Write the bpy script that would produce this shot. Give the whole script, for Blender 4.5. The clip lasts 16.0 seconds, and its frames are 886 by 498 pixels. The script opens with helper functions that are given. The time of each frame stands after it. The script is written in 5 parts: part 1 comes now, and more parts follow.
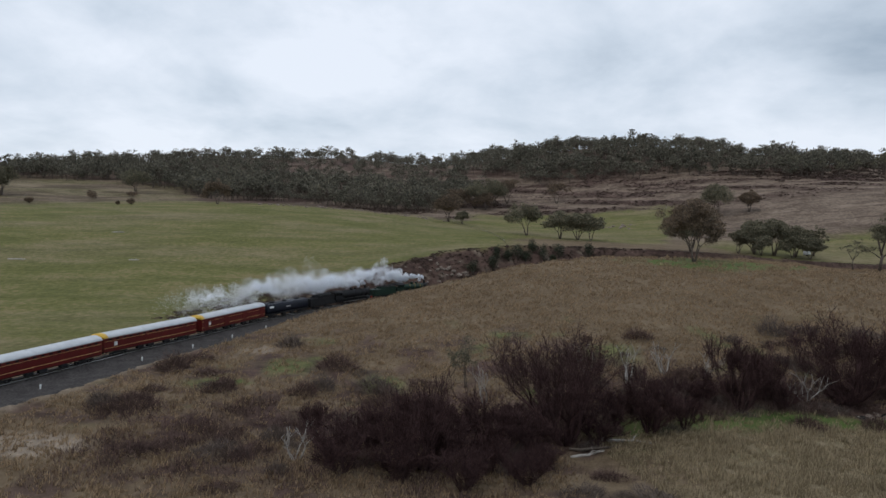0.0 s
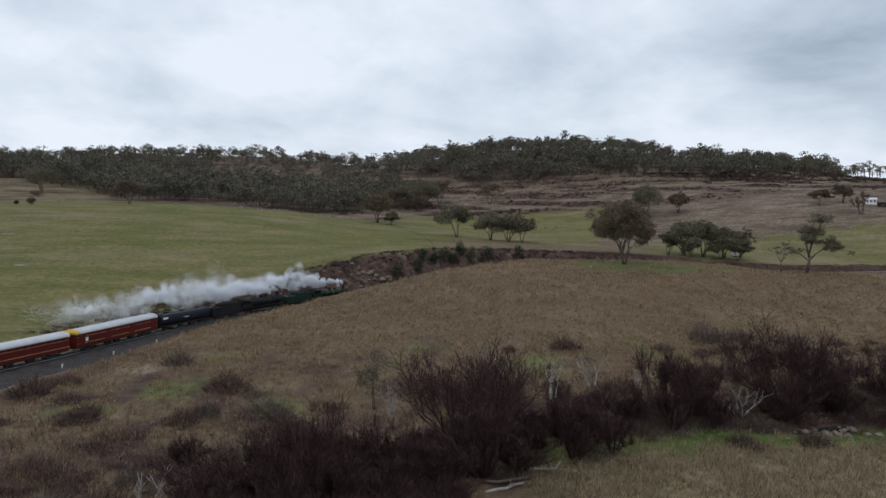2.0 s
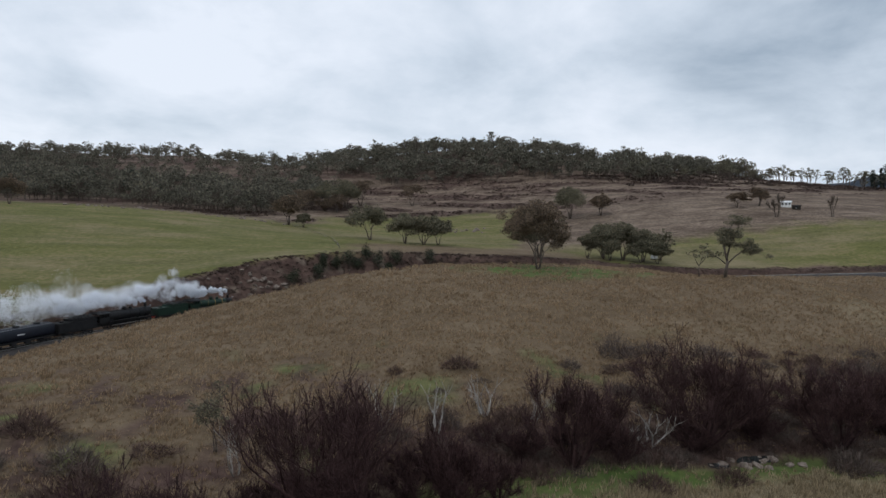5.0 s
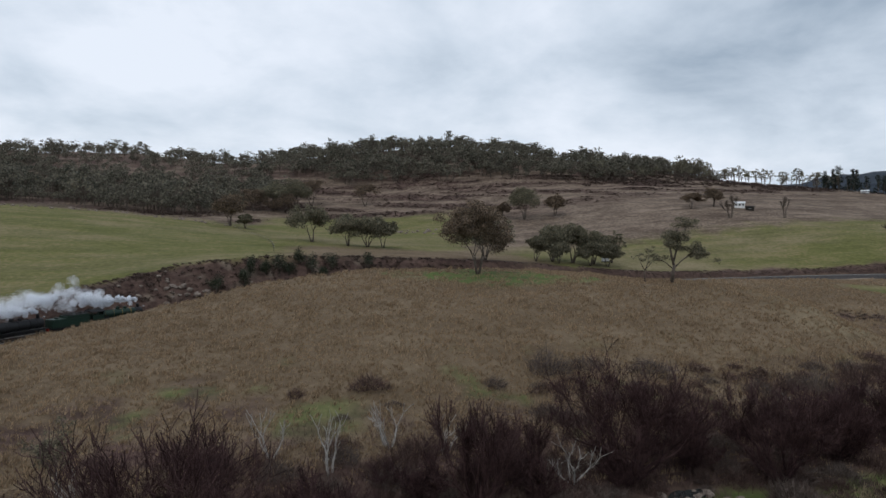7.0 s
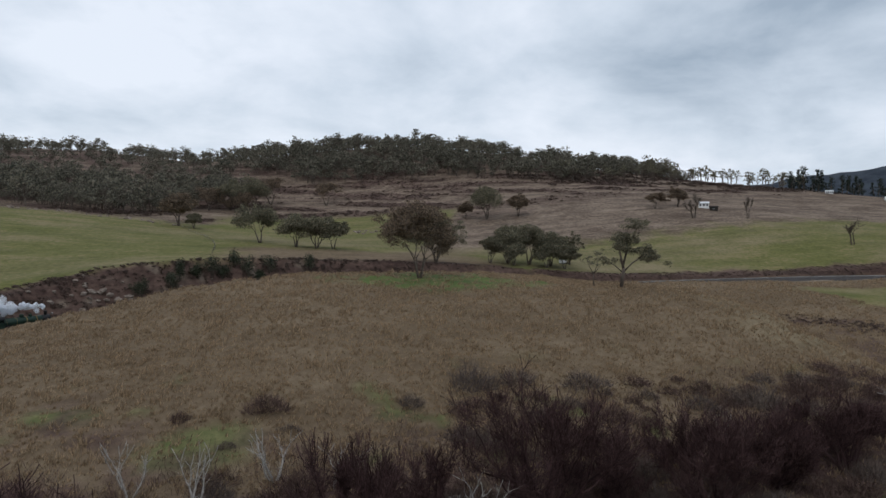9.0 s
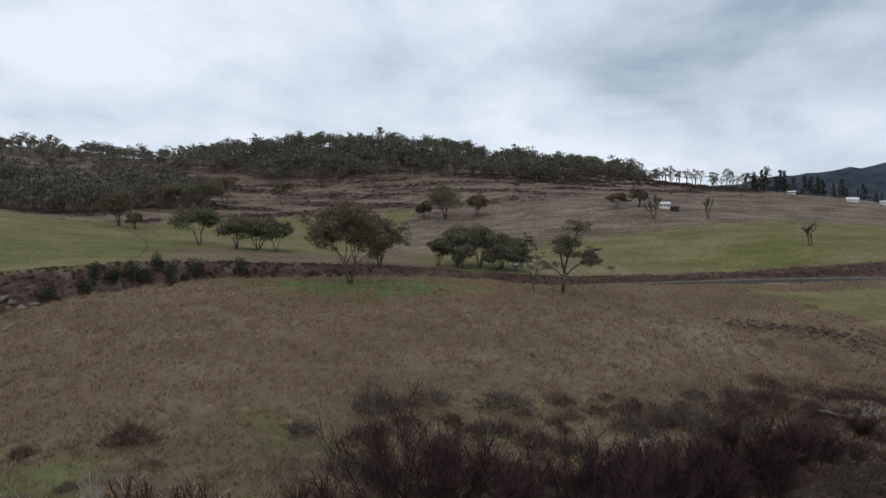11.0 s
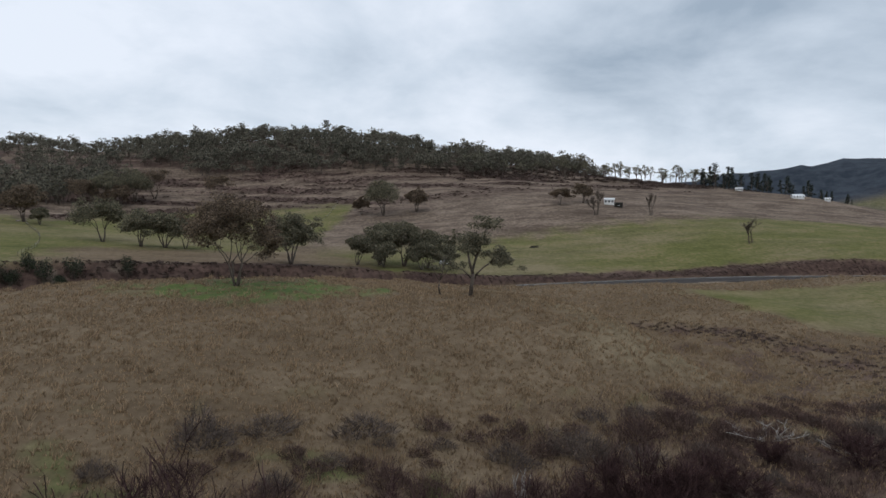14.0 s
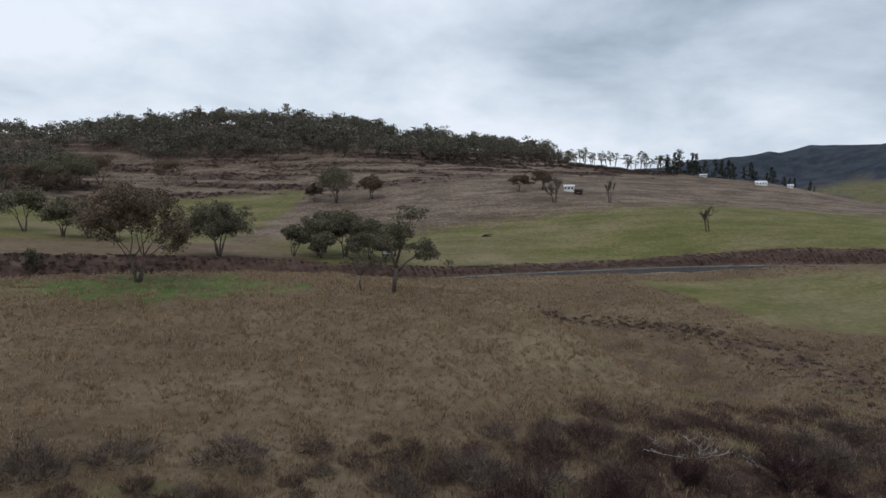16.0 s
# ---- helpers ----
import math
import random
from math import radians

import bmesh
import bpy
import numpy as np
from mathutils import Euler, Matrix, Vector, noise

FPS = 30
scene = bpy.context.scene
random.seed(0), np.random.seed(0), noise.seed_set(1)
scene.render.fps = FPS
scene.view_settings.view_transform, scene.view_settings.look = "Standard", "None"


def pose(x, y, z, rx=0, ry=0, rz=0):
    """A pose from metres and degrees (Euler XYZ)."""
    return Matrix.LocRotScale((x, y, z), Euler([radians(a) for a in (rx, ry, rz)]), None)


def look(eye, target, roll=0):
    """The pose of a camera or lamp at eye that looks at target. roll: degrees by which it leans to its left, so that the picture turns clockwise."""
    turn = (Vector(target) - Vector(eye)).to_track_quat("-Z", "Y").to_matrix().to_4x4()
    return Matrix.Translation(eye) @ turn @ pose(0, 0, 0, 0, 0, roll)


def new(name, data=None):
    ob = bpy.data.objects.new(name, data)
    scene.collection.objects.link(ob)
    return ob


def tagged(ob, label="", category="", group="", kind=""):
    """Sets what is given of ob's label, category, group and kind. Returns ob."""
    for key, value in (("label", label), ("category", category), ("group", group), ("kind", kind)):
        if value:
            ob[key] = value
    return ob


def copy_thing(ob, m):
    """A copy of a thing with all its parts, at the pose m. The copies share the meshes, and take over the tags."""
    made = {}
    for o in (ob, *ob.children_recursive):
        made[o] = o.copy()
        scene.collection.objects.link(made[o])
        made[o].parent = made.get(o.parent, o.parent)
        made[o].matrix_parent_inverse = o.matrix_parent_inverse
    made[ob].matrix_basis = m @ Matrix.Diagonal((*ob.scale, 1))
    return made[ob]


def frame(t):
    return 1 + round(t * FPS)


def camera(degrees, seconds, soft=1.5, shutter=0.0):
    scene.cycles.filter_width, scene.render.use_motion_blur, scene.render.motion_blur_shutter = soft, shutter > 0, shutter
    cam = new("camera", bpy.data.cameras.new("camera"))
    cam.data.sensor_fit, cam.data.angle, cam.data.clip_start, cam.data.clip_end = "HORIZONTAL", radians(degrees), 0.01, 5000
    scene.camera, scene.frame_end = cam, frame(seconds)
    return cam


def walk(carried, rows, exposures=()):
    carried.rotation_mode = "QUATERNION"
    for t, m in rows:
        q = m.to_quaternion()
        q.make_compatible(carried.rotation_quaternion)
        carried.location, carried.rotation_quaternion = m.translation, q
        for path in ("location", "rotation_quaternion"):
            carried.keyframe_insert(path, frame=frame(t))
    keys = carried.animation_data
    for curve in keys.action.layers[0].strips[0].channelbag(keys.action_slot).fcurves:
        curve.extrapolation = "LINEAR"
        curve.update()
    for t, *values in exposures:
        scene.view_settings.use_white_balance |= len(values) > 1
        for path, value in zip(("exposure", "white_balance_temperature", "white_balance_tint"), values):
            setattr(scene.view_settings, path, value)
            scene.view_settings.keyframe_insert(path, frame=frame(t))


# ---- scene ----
cam = camera(65.4, 16.0)
METRES, EYE, TILT, LEAN, TURN = 100.0, 30.0, -3.0, 0.0, 0.0
ROWS = [
    (0.0, 0.0, 0.0, 0.0, 0.0, 0.0, -0.0),
    (0.5, 0.0075, 0.0292, 0.0004, -1.55, 0.05, 0.08),
    (1.0, 0.0183, 0.0574, 0.0015, -2.77, 0.05, 0.15),
    (1.5, 0.0314, 0.0856, 0.0029, -3.94, 0.06, 0.18),
    (2.0, 0.0454, 0.1132, 0.0046, -5.15, 0.08, 0.2),
    (2.5, 0.0602, 0.1391, 0.0049, -6.1, 0.12, 0.23),
    (3.0, 0.0752, 0.1642, 0.0049, -7.02, 0.16, 0.21),
    (3.5, 0.0904, 0.1885, 0.0048, -7.94, 0.2, 0.21),
    (4.0, 0.1071, 0.2126, 0.0054, -8.82, 0.23, 0.25),
    (6.5, 0.2127, 0.3287, 0.0148, -12.98, 0.27, 0.47),
    (7.0, 0.2387, 0.3501, 0.0178, -13.51, 0.24, 0.47),
    (7.5, 0.2652, 0.3699, 0.0196, -14.01, 0.21, 0.45),
    (8.0, 0.2908, 0.3873, 0.0224, -14.51, 0.19, 0.47),
    (8.5, 0.3155, 0.4031, 0.024, -14.98, 0.18, 0.46),
    (9.0, 0.3413, 0.418, 0.0249, -15.47, 0.15, 0.46),
    (11.5, 0.4815, 0.4986, 0.0346, -18.09, 0.09, 0.49),
    (12.0, 0.5089, 0.5142, 0.0345, -18.61, 0.11, 0.5),
    (12.5, 0.5353, 0.528, 0.0349, -19.13, 0.13, 0.49),
    (13.0, 0.5612, 0.542, 0.0351, -19.64, 0.11, 0.5),
    (13.5, 0.5868, 0.5559, 0.0361, -20.12, -0.02, 0.49),
    (14.0, 0.6142, 0.5702, 0.0367, -20.6, -0.26, 0.49),
    (14.5, 0.6435, 0.5838, 0.0392, -21.08, -0.66, 0.5),
    (15.0, 0.6735, 0.5969, 0.042, -21.56, -1.09, 0.5),
    (15.5, 0.7042, 0.6102, 0.045, -22.08, -1.41, 0.51),
    (16.0, 0.7354, 0.6238, 0.0479, -22.67, -1.48, 0.55),
]
walk(cam, [(t, pose(0, 0, EYE, TILT, LEAN, TURN) @ pose(METRES * x, METRES * y, METRES * z, 90 + pitch, roll, yaw)) for t, x, y, z, yaw, pitch, roll in ROWS])

# ---- world, sun ----
world = bpy.data.worlds.new("overcast_sky")
scene.world = world
world.use_nodes = True
wn, wl = world.node_tree.nodes, world.node_tree.links
wn.clear()


def wnode(kind, **sets):
    n = wn.new(kind)
    for k, v in sets.items():
        n.inputs[k.replace("_", " ")].default_value = v
    return n


SUN_ELEV, SUN_ROT = radians(48), radians(-35)
sky = wn.new("ShaderNodeTexSky")
sky.sky_type = "NISHITA"
sky.sun_disc = False
sky.sun_elevation, sky.sun_rotation = SUN_ELEV, SUN_ROT
coord = wn.new("ShaderNodeTexCoord")
sep = wn.new("ShaderNodeSeparateXYZ")
wl.new(coord.outputs["Generated"], sep.inputs[0])
up = wn.new("ShaderNodeMath"); up.operation = "MAXIMUM"; up.inputs[1].default_value = 0.0
wl.new(sep.outputs["Z"], up.inputs[0])
off = wn.new("ShaderNodeMath"); off.operation = "ADD"; off.inputs[1].default_value = 0.36
wl.new(up.outputs[0], off.inputs[0])
flat = wn.new("ShaderNodeCombineXYZ")
for axis in "XY":
    div = wn.new("ShaderNodeMath"); div.operation = "DIVIDE"
    wl.new(sep.outputs[axis], div.inputs[0]); wl.new(off.outputs[0], div.inputs[1])
    wl.new(div.outputs[0], flat.inputs[axis])
big = wnode("ShaderNodeTexNoise", Scale=1.15, Detail=6.0, Roughness=0.5, Distortion=0.4)
fine = wnode("ShaderNodeTexNoise", Scale=2.3, Detail=9.0, Roughness=0.6, Distortion=0.2)
wl.new(flat.outputs[0], big.inputs["Vector"]); wl.new(flat.outputs[0], fine.inputs["Vector"])
blend = wn.new("ShaderNodeMath"); blend.operation = "MULTIPLY_ADD"; blend.inputs[1].default_value = 0.52
wl.new(fine.outputs["Fac"], blend.inputs[0]); wl.new(big.outputs["Fac"], blend.inputs[2])
clouds = wn.new("ShaderNodeValToRGB")
thick = wn.new("ShaderNodeMapRange")  # cloud thickens to the east
thick.interpolation_type = "SMOOTHSTEP"
for key, val in (("From Min", 0.30), ("From Max", 0.95), ("To Min", -0.31), ("To Max", -0.58)):
    thick.inputs[key].default_value = val
wl.new(sep.outputs["X"], thick.inputs["Value"])
east = wn.new("ShaderNodeMath"); east.operation = "MULTIPLY_ADD"; east.inputs[1].default_value = 1.4
wl.new(blend.outputs[0], east.inputs[0]); wl.new(thick.outputs[0], east.inputs[2])
wl.new(east.outputs[0], clouds.inputs[0])
ramp = clouds.color_ramp
ramp.elements[0].position, ramp.elements[0].color = 0.30, (0.36, 0.445, 0.55, 1)
ramp.elements[1].position, ramp.elements[1].color = 0.84, (0.83, 0.895, 1.0, 1)
mid = ramp.elements.new(0.61); mid.color = (0.64, 0.725, 0.835, 1)
skydim = wn.new("ShaderNodeVectorMath"); skydim.operation = "SCALE"; skydim.inputs["Scale"].default_value = 0.08
wl.new(sky.outputs[0], skydim.inputs[0])
mix = wn.new("ShaderNodeMix"); mix.data_type = "RGBA"; mix.inputs[0].default_value = 0.93
wl.new(skydim.outputs[0], mix.inputs[6]); wl.new(clouds.outputs[0], mix.inputs[7])
bg = wn.new("ShaderNodeBackground"); bg.inputs[1].default_value = 1.0
wl.new(mix.outputs[2], bg.inputs[0])
wout = wn.new("ShaderNodeOutputWorld"); wl.new(bg.outputs[0], wout.inputs[0])

sun = new("sun", bpy.data.lights.new("sun", "SUN"))
sun.data.energy, sun.data.angle, sun.data.color = 0.5, radians(25), (1.0, 0.96, 0.9)
sun.matrix_world = look((-60, -80, 150), (0, 0, 0))

# ---- materials ----


def material(name, rough=0.9, metal=0.0):
    m = bpy.data.materials.new(name)
    m.use_nodes = True
    b = m.node_tree.nodes["Principled BSDF"]
    b.inputs["Roughness"].default_value, b.inputs["Metallic"].default_value = rough, metal
    b.inputs["Specular IOR Level"].default_value = 0.3
    return m, m.node_tree.nodes, m.node_tree.links, b


def noise_node(n, l, scale, detail=5.0, vec=None, rough=0.55):
    t = n.new("ShaderNodeTexNoise")
    t.inputs["Scale"].default_value, t.inputs["Detail"].default_value, t.inputs["Roughness"].default_value = scale, detail, rough
    if vec:
        l.new(vec, t.inputs["Vector"])
    return t.outputs["Fac"]


def ramp_node(n, l, fac, stops):
    r = n.new("ShaderNodeValToRGB")
    while len(r.color_ramp.elements) < len(stops):
        r.color_ramp.elements.new(0.5)
    for e, (p, c) in zip(r.color_ramp.elements, stops):
        e.position, e.color = p, (*c, 1)
    l.new(fac, r.inputs[0])
    return r.outputs["Color"]


def mix_node(n, l, fac, a, b):
    m = n.new("ShaderNodeMix")
    m.data_type = "RGBA"
    if isinstance(fac, float):
        m.inputs[0].default_value = fac
    else:
        l.new(fac, m.inputs[0])
    for i, s in ((6, a), (7, b)):
        if isinstance(s, tuple):
            m.inputs[i].default_value = (*s, 1)
        else:
            l.new(s, m.inputs[i])
    return m.outputs[2]


def math_node(n, l, op, a, b):
    m = n.new("ShaderNodeMath")
    m.operation = op
    for i, s in enumerate((a, b)):
        if isinstance(s, (int, float)):
            m.inputs[i].default_value = s
        else:
            l.new(s, m.inputs[i])
    return m.outputs[0]


def paint(name, dark, light, scale=6.0, rough=0.6, metal=0.0, island=False, bump=0.0, stops=(0.35, 0.65)):
    """A surface whose colour wanders between two tones at two scales."""
    m, n, l, b = material(name, rough, metal)
    if rough > 0.85:
        b.inputs["Specular IOR Level"].default_value = 0.04
    tc = n.new("ShaderNodeTexCoord").outputs["Object"]
    f = math_node(n, l, "ADD", math_node(n, l, "MULTIPLY", noise_node(n, l, scale, 6, tc), 0.6),
                  math_node(n, l, "MULTIPLY", noise_node(n, l, scale * 0.17, 4, tc), 0.4))
    if island:
        g = n.new("ShaderNodeNewGeometry").outputs["Random Per Island"]
        f = math_node(n, l, "ADD", math_node(n, l, "MULTIPLY", f, 0.5), math_node(n, l, "MULTIPLY", g, 0.5))
    l.new(ramp_node(n, l, f, [(stops[0], dark), (stops[1], light)]), b.inputs["Base Color"])
    if bump:
        bp = n.new("ShaderNodeBump")
        bp.inputs["Strength"].default_value, bp.inputs["Distance"].default_value = bump, 0.05
        l.new(f, bp.inputs["Height"])
        l.new(bp.outputs[0], b.inputs["Normal"])
    return m


def leafy(name, dark, light, scale, thin=0.35, stops=(0.3, 0.7)):
    """Leaves: matt blades that pass some light."""
    m = paint(name, dark, light, scale, 0.75, island=True, stops=stops)
    n, l = m.node_tree.nodes, m.node_tree.links
    b, out = n["Principled BSDF"], n["Material Output"]
    t, mx = n.new("ShaderNodeBsdfTranslucent"), n.new("ShaderNodeMixShader")
    mx.inputs[0].default_value = thin
    l.new(b.inputs["Base Color"].links[0].from_socket, t.inputs[0])
    l.new(b.outputs[0], mx.inputs[1]); l.new(t.outputs[0], mx.inputs[2]); l.new(mx.outputs[0], out.inputs[0])
    return m


def attr(n, name):
    a = n.new("ShaderNodeAttribute")
    a.attribute_name = name
    return a.outputs["Fac"]


def ground_material():
    m, n, l, b = material("ground_grass", 0.95)
    b.inputs["Specular IOR Level"].default_value = 0.1
    tc = n.new("ShaderNodeTexCoord").outputs["Object"]
    fine_n = noise_node(n, l, 0.7, 7, tc, 0.68)
    along_hill = n.new("ShaderNodeMapping")
    along_hill.inputs["Scale"].default_value = (0.35, 1.0, 2.5)
    l.new(tc, along_hill.inputs["Vector"])
    wide_n = noise_node(n, l, 0.11, 6, along_hill.outputs[0], 0.6)
    grit = noise_node(n, l, 3.2, 4, tc, 0.7)
    f = math_node(n, l, "ADD", math_node(n, l, "MULTIPLY", fine_n, 0.55), math_node(n, l, "MULTIPLY", wide_n, 0.45))
    brown = ramp_node(n, l, f, [(0.36, (0.100, 0.070, 0.043)), (0.5, (0.146, 0.106, 0.067)), (0.64, (0.205, 0.155, 0.102))])
    straw = ramp_node(n, l, f, [(0.36, (0.12, 0.095, 0.055)), (0.62, (0.25, 0.20, 0.128))])
    green = ramp_node(n, l, f, [(0.38, (0.080, 0.088, 0.026)), (0.5, (0.128, 0.126, 0.042)), (0.60, (0.200, 0.164, 0.080))])
    worn = ramp_node(n, l, noise_node(n, l, 0.028, 6, along_hill.outputs[0], 0.65), [(0.46, (0.0, 0.0, 0.0)), (0.66, (0.6, 0.6, 0.6))])
    green = mix_node(n, l, worn, green, straw)
    lush = ramp_node(n, l, f, [(0.38, (0.052, 0.086, 0.022)), (0.5, (0.088, 0.124, 0.034)), (0.62, (0.150, 0.165, 0.055))])
    scrub = ramp_node(n, l, f, [(0.40, (0.040, 0.024, 0.021)), (0.60, (0.118, 0.076, 0.062))])
    dirt = ramp_node(n, l, f, [(0.38, (0.13, 0.10, 0.075)), (0.62, (0.32, 0.26, 0.20))])
    slope = ramp_node(n, l, f, [(0.40, (0.078, 0.054, 0.040)), (0.5, (0.148, 0.110, 0.082)), (0.59, (0.255, 0.195, 0.150))])
    # far woods, with blue distance haze painted into their colour
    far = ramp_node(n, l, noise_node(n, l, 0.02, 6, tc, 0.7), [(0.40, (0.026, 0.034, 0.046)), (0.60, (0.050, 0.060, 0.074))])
    c = mix_node(n, l, attr(n, "slope"), brown, slope)
    c = mix_node(n, l, attr(n, "straw"), c, straw)
    c = mix_node(n, l, attr(n, "pasture"), c, green)
    c = mix_node(n, l, attr(n, "lush"), c, lush)
    c = mix_node(n, l, attr(n, "scrub"), c, scrub)
    c = mix_node(n, l, attr(n, "dirt"), c, dirt)
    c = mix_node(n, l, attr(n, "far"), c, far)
    g = n.new("ShaderNodeMix"); g.data_type = "RGBA"; g.blend_type = "MULTIPLY"; g.inputs[0].default_value = 0.6
    l.new(c, g.inputs[6])
    l.new(ramp_node(n, l, grit, [(0.3, (0.7, 0.7, 0.7)), (0.7, (1.2, 1.2, 1.2))]), g.inputs[7])
    l.new(g.outputs[2], b.inputs["Base Color"])
    bp = n.new("ShaderNodeBump")
    bp.inputs["Strength"].default_value, bp.inputs["Distance"].default_value = 0.7, 0.35
    l.new(fine_n, bp.inputs["Height"]); l.new(bp.outputs[0], b.inputs["Normal"])
    return m


GROUND = ground_material()
BARK = paint("grey_brown_bark", (0.06, 0.048, 0.04), (0.17, 0.14, 0.115), 4.0, 0.9)
PALE_BARK = paint("pale_dead_wood", (0.22, 0.20, 0.18), (0.5, 0.47, 0.43), 4.0, 0.85)
DARK_TWIG = paint("dark_willow_twigs", (0.027, 0.0155, 0.0155), (0.090, 0.053, 0.051), 2.0, 0.9, island=True)
GUM_LEAF = leafy("grey_green_gum_leaves", (0.070, 0.069, 0.045), (0.245, 0.218, 0.145), 1.2)
RUST_LEAF = leafy("brown_tipped_gum_leaves", (0.072, 0.056, 0.040), (0.260, 0.190, 0.132), 1.2)
DARK_LEAF = paint("dark_green_bush_leaves", (0.012, 0.018, 0.009), (0.045, 0.055, 0.026), 2.0, 0.7, island=True)
FOREST_LEAF = leafy("forest_leaves", (0.050, 0.053, 0.040), (0.215, 0.192, 0.142), 0.12)
GRASS = leafy("dry_grass_tussocks", (0.176, 0.123, 0.075), (0.43, 0.312, 0.196), 0.14, 0.5, (0.34, 0.66))

# ---- ground ----
# landforms: x, y, radius, height over the valley floor
VALLEY = 6.0
NEAR_RISES = [(131, 172, 12, 2.0), (131, 152, 10, 1.8), (152, 180, 9, -3.6), (152, 162, 9, -3.6), (147, 198, 9, -2.0), (151, 146, 9, -2.5), (120, 160, 22, 1.8), (150, 150, 35, -9.6), (90, 105, 35, -10.2), (0, 185, 25, -1.7), (8, 88, 18, -4.8), (-25, 80, 30, -1.7), (40, 90, 25, -2.2), (100, 185, 28, -0.2), (130, 170, 22, 4.3), (145, 190, 28, -2.8), (125, 135, 25, 2.2), (165, 165, 30, 0.2), (185, 195, 30, 5.1), (80, 150, 30, -0.0), (40, 165, 30, 2.0), (220, 215, 30, -2.8), (15, 205, 25, 4.8)]
BROAD_RISES = [(60, 195, 70, 7.8), (110, 160, 55, 5.8), (15, 175, 50, -4.7), (40, 120, 60, -1.3), (130, 110, 60, 4.8), (0, 80, 70, 4.0), (-50, 120, 60, 1.3), (-110, 160, 90, -5.5), (-30, 280, 90, -0.1), (270, 270, 90, 13.5), (190, 220, 70, -7.5), (250, 180, 80, -2.6), (-400, 150, 200, -5.3), (100, 0, 150, -7.0), (600, 150, 200, -2.7), (450, 200, 120, -3.4), (300, 225, 45, -2.1)]
BACK_HILLS = [(-120, 340, 110, 14.3), (-200, 380, 90, -6.8), (40, 320, 90, 1.9), (-20, 400, 100, 2.5), (150, 400, 90, 3.5), (270, 370, 90, -4.3), (250, 420, 80, 14.0), (380, 330, 120, 10.7), (460, 490, 90, 16.0), (560, 460, 120, 16.3), (190, 650, 130, 32.5), (60, 700, 150, 26.3), (-150, 720, 170, 18.0), (-320, 600, 160, 10.4), (330, 580, 110, 15.6), (80, 500, 100, -8.3), (170, 530, 90, 1.6), (-230, 870, 150, 62.6), (300, 850, 200, 51.6), (-500, 450, 250, 46.5), (20, 360, 50, -1.5)]
# the far range
RANGE = [(2350, 1500, 380, 135), (2600, 1000, 420, 130), (2900, 500, 420, 120), (2150, 1900, 280, 100), (1900, 2250, 280, 82), (1640, 2480, 260, 58)]
# centre line of the railway: x, y, rail height
LINE = [(-110, -60, 6.2), (-84, 20, 6.4), (-70, 66, 6.6), (-59.5, 96, 6.7), (-53, 115.4, 6.7), (-47, 129, 6.75), (-38.8, 150, 6.8), (-28.6, 168, 6.9), (-14, 186, 7.1), (10, 204, 7.6),
        (40, 217, 8.2), (80, 227, 8.8), (120, 233, 9.4), (163, 236, 9.9), (200, 236, 10.2), (231, 234.5, 10.4), (265, 228, 10.5), (295, 219, 10.6), (340, 200, 10.6), (400, 165, 10.6), (470, 110, 10.6), (700, -120, 10.6)]


def spline(points, step=1.5):
    """Even points along a smooth curve through the given ones."""
    p = np.array(points, float)
    p = np.vstack([2 * p[0] - p[1], p, 2 * p[-1] - p[-2]])
    out = []
    for i in range(1, len(p) - 2):
        k = max(2, int(np.linalg.norm(p[i + 1] - p[i]) / 0.5))
        u = np.linspace(0, 1, k, endpoint=False)[:, None]
        a, b, c, d = p[i - 1], p[i], p[i + 1], p[i + 2]
        out.append(0.5 * (2 * b + (c - a) * u + (2 * a - 5 * b + 4 * c - d) * u**2 + (3 * b - a - 3 * c + d) * u**3))
    q = np.vstack(out)
    s = np.r_[0, np.cumsum(np.linalg.norm(np.diff(q[:, :2], axis=0), axis=1))]
    e = np.arange(0, s[-1], step)
    return np.stack([np.interp(e, s, q[:, k]) for k in range(3)], 1), e


TRACK, TRACK_S = spline(LINE)


def wobble(x, y, size, seed=0, octaves=4):
    """A smooth wandering field about 0, by sums of tilted waves."""
    r = np.random.RandomState(seed)
    out, amp = 0 * x, 1.0
    for o in range(octaves):
        for k in range(4):
            a, ph = r.uniform(0, 6.28), r.uniform(0, 6.28)
            w = 6.28 / size * 2**o * r.uniform(0.7, 1.3)
            out = out + amp * 0.35 * np.sin(w * (x * np.cos(a) + y * np.sin(a)) + ph + 1.7 * np.sin(w * 0.6 * (x * np.sin(a) - y * np.cos(a)) + ph * 2))
        amp *= 0.55
    return out


def track_near(x, y):
    """Distance to the railway, rail height there, and whether the place lies beyond it (north)."""
    shape = np.shape(x)
    fx, fy = np.ravel(x), np.ravel(y)
    d2, rz, side = np.full(fx.shape, 1e12), np.zeros(fx.shape), np.zeros(fx.shape)
    tan = np.gradient(TRACK[:, :2], axis=0)
    for i in range(0, len(TRACK), 2):
        dx, dy = fx - TRACK[i, 0], fy - TRACK[i, 1]
        q = dx * dx + dy * dy
        better = q < d2
        d2 = np.where(better, q, d2)
        rz = np.where(better, TRACK[i, 2], rz)
        side = np.where(better, np.sign(tan[i, 0] * dy - tan[i, 1] * dx), side)
    return np.sqrt(d2).reshape(shape), rz.reshape(shape), side.reshape(shape)


def smooth(a, b, v):
    u = np.clip((v - a) / (b - a), 0, 1)
    return u * u * (3 - 2 * u)


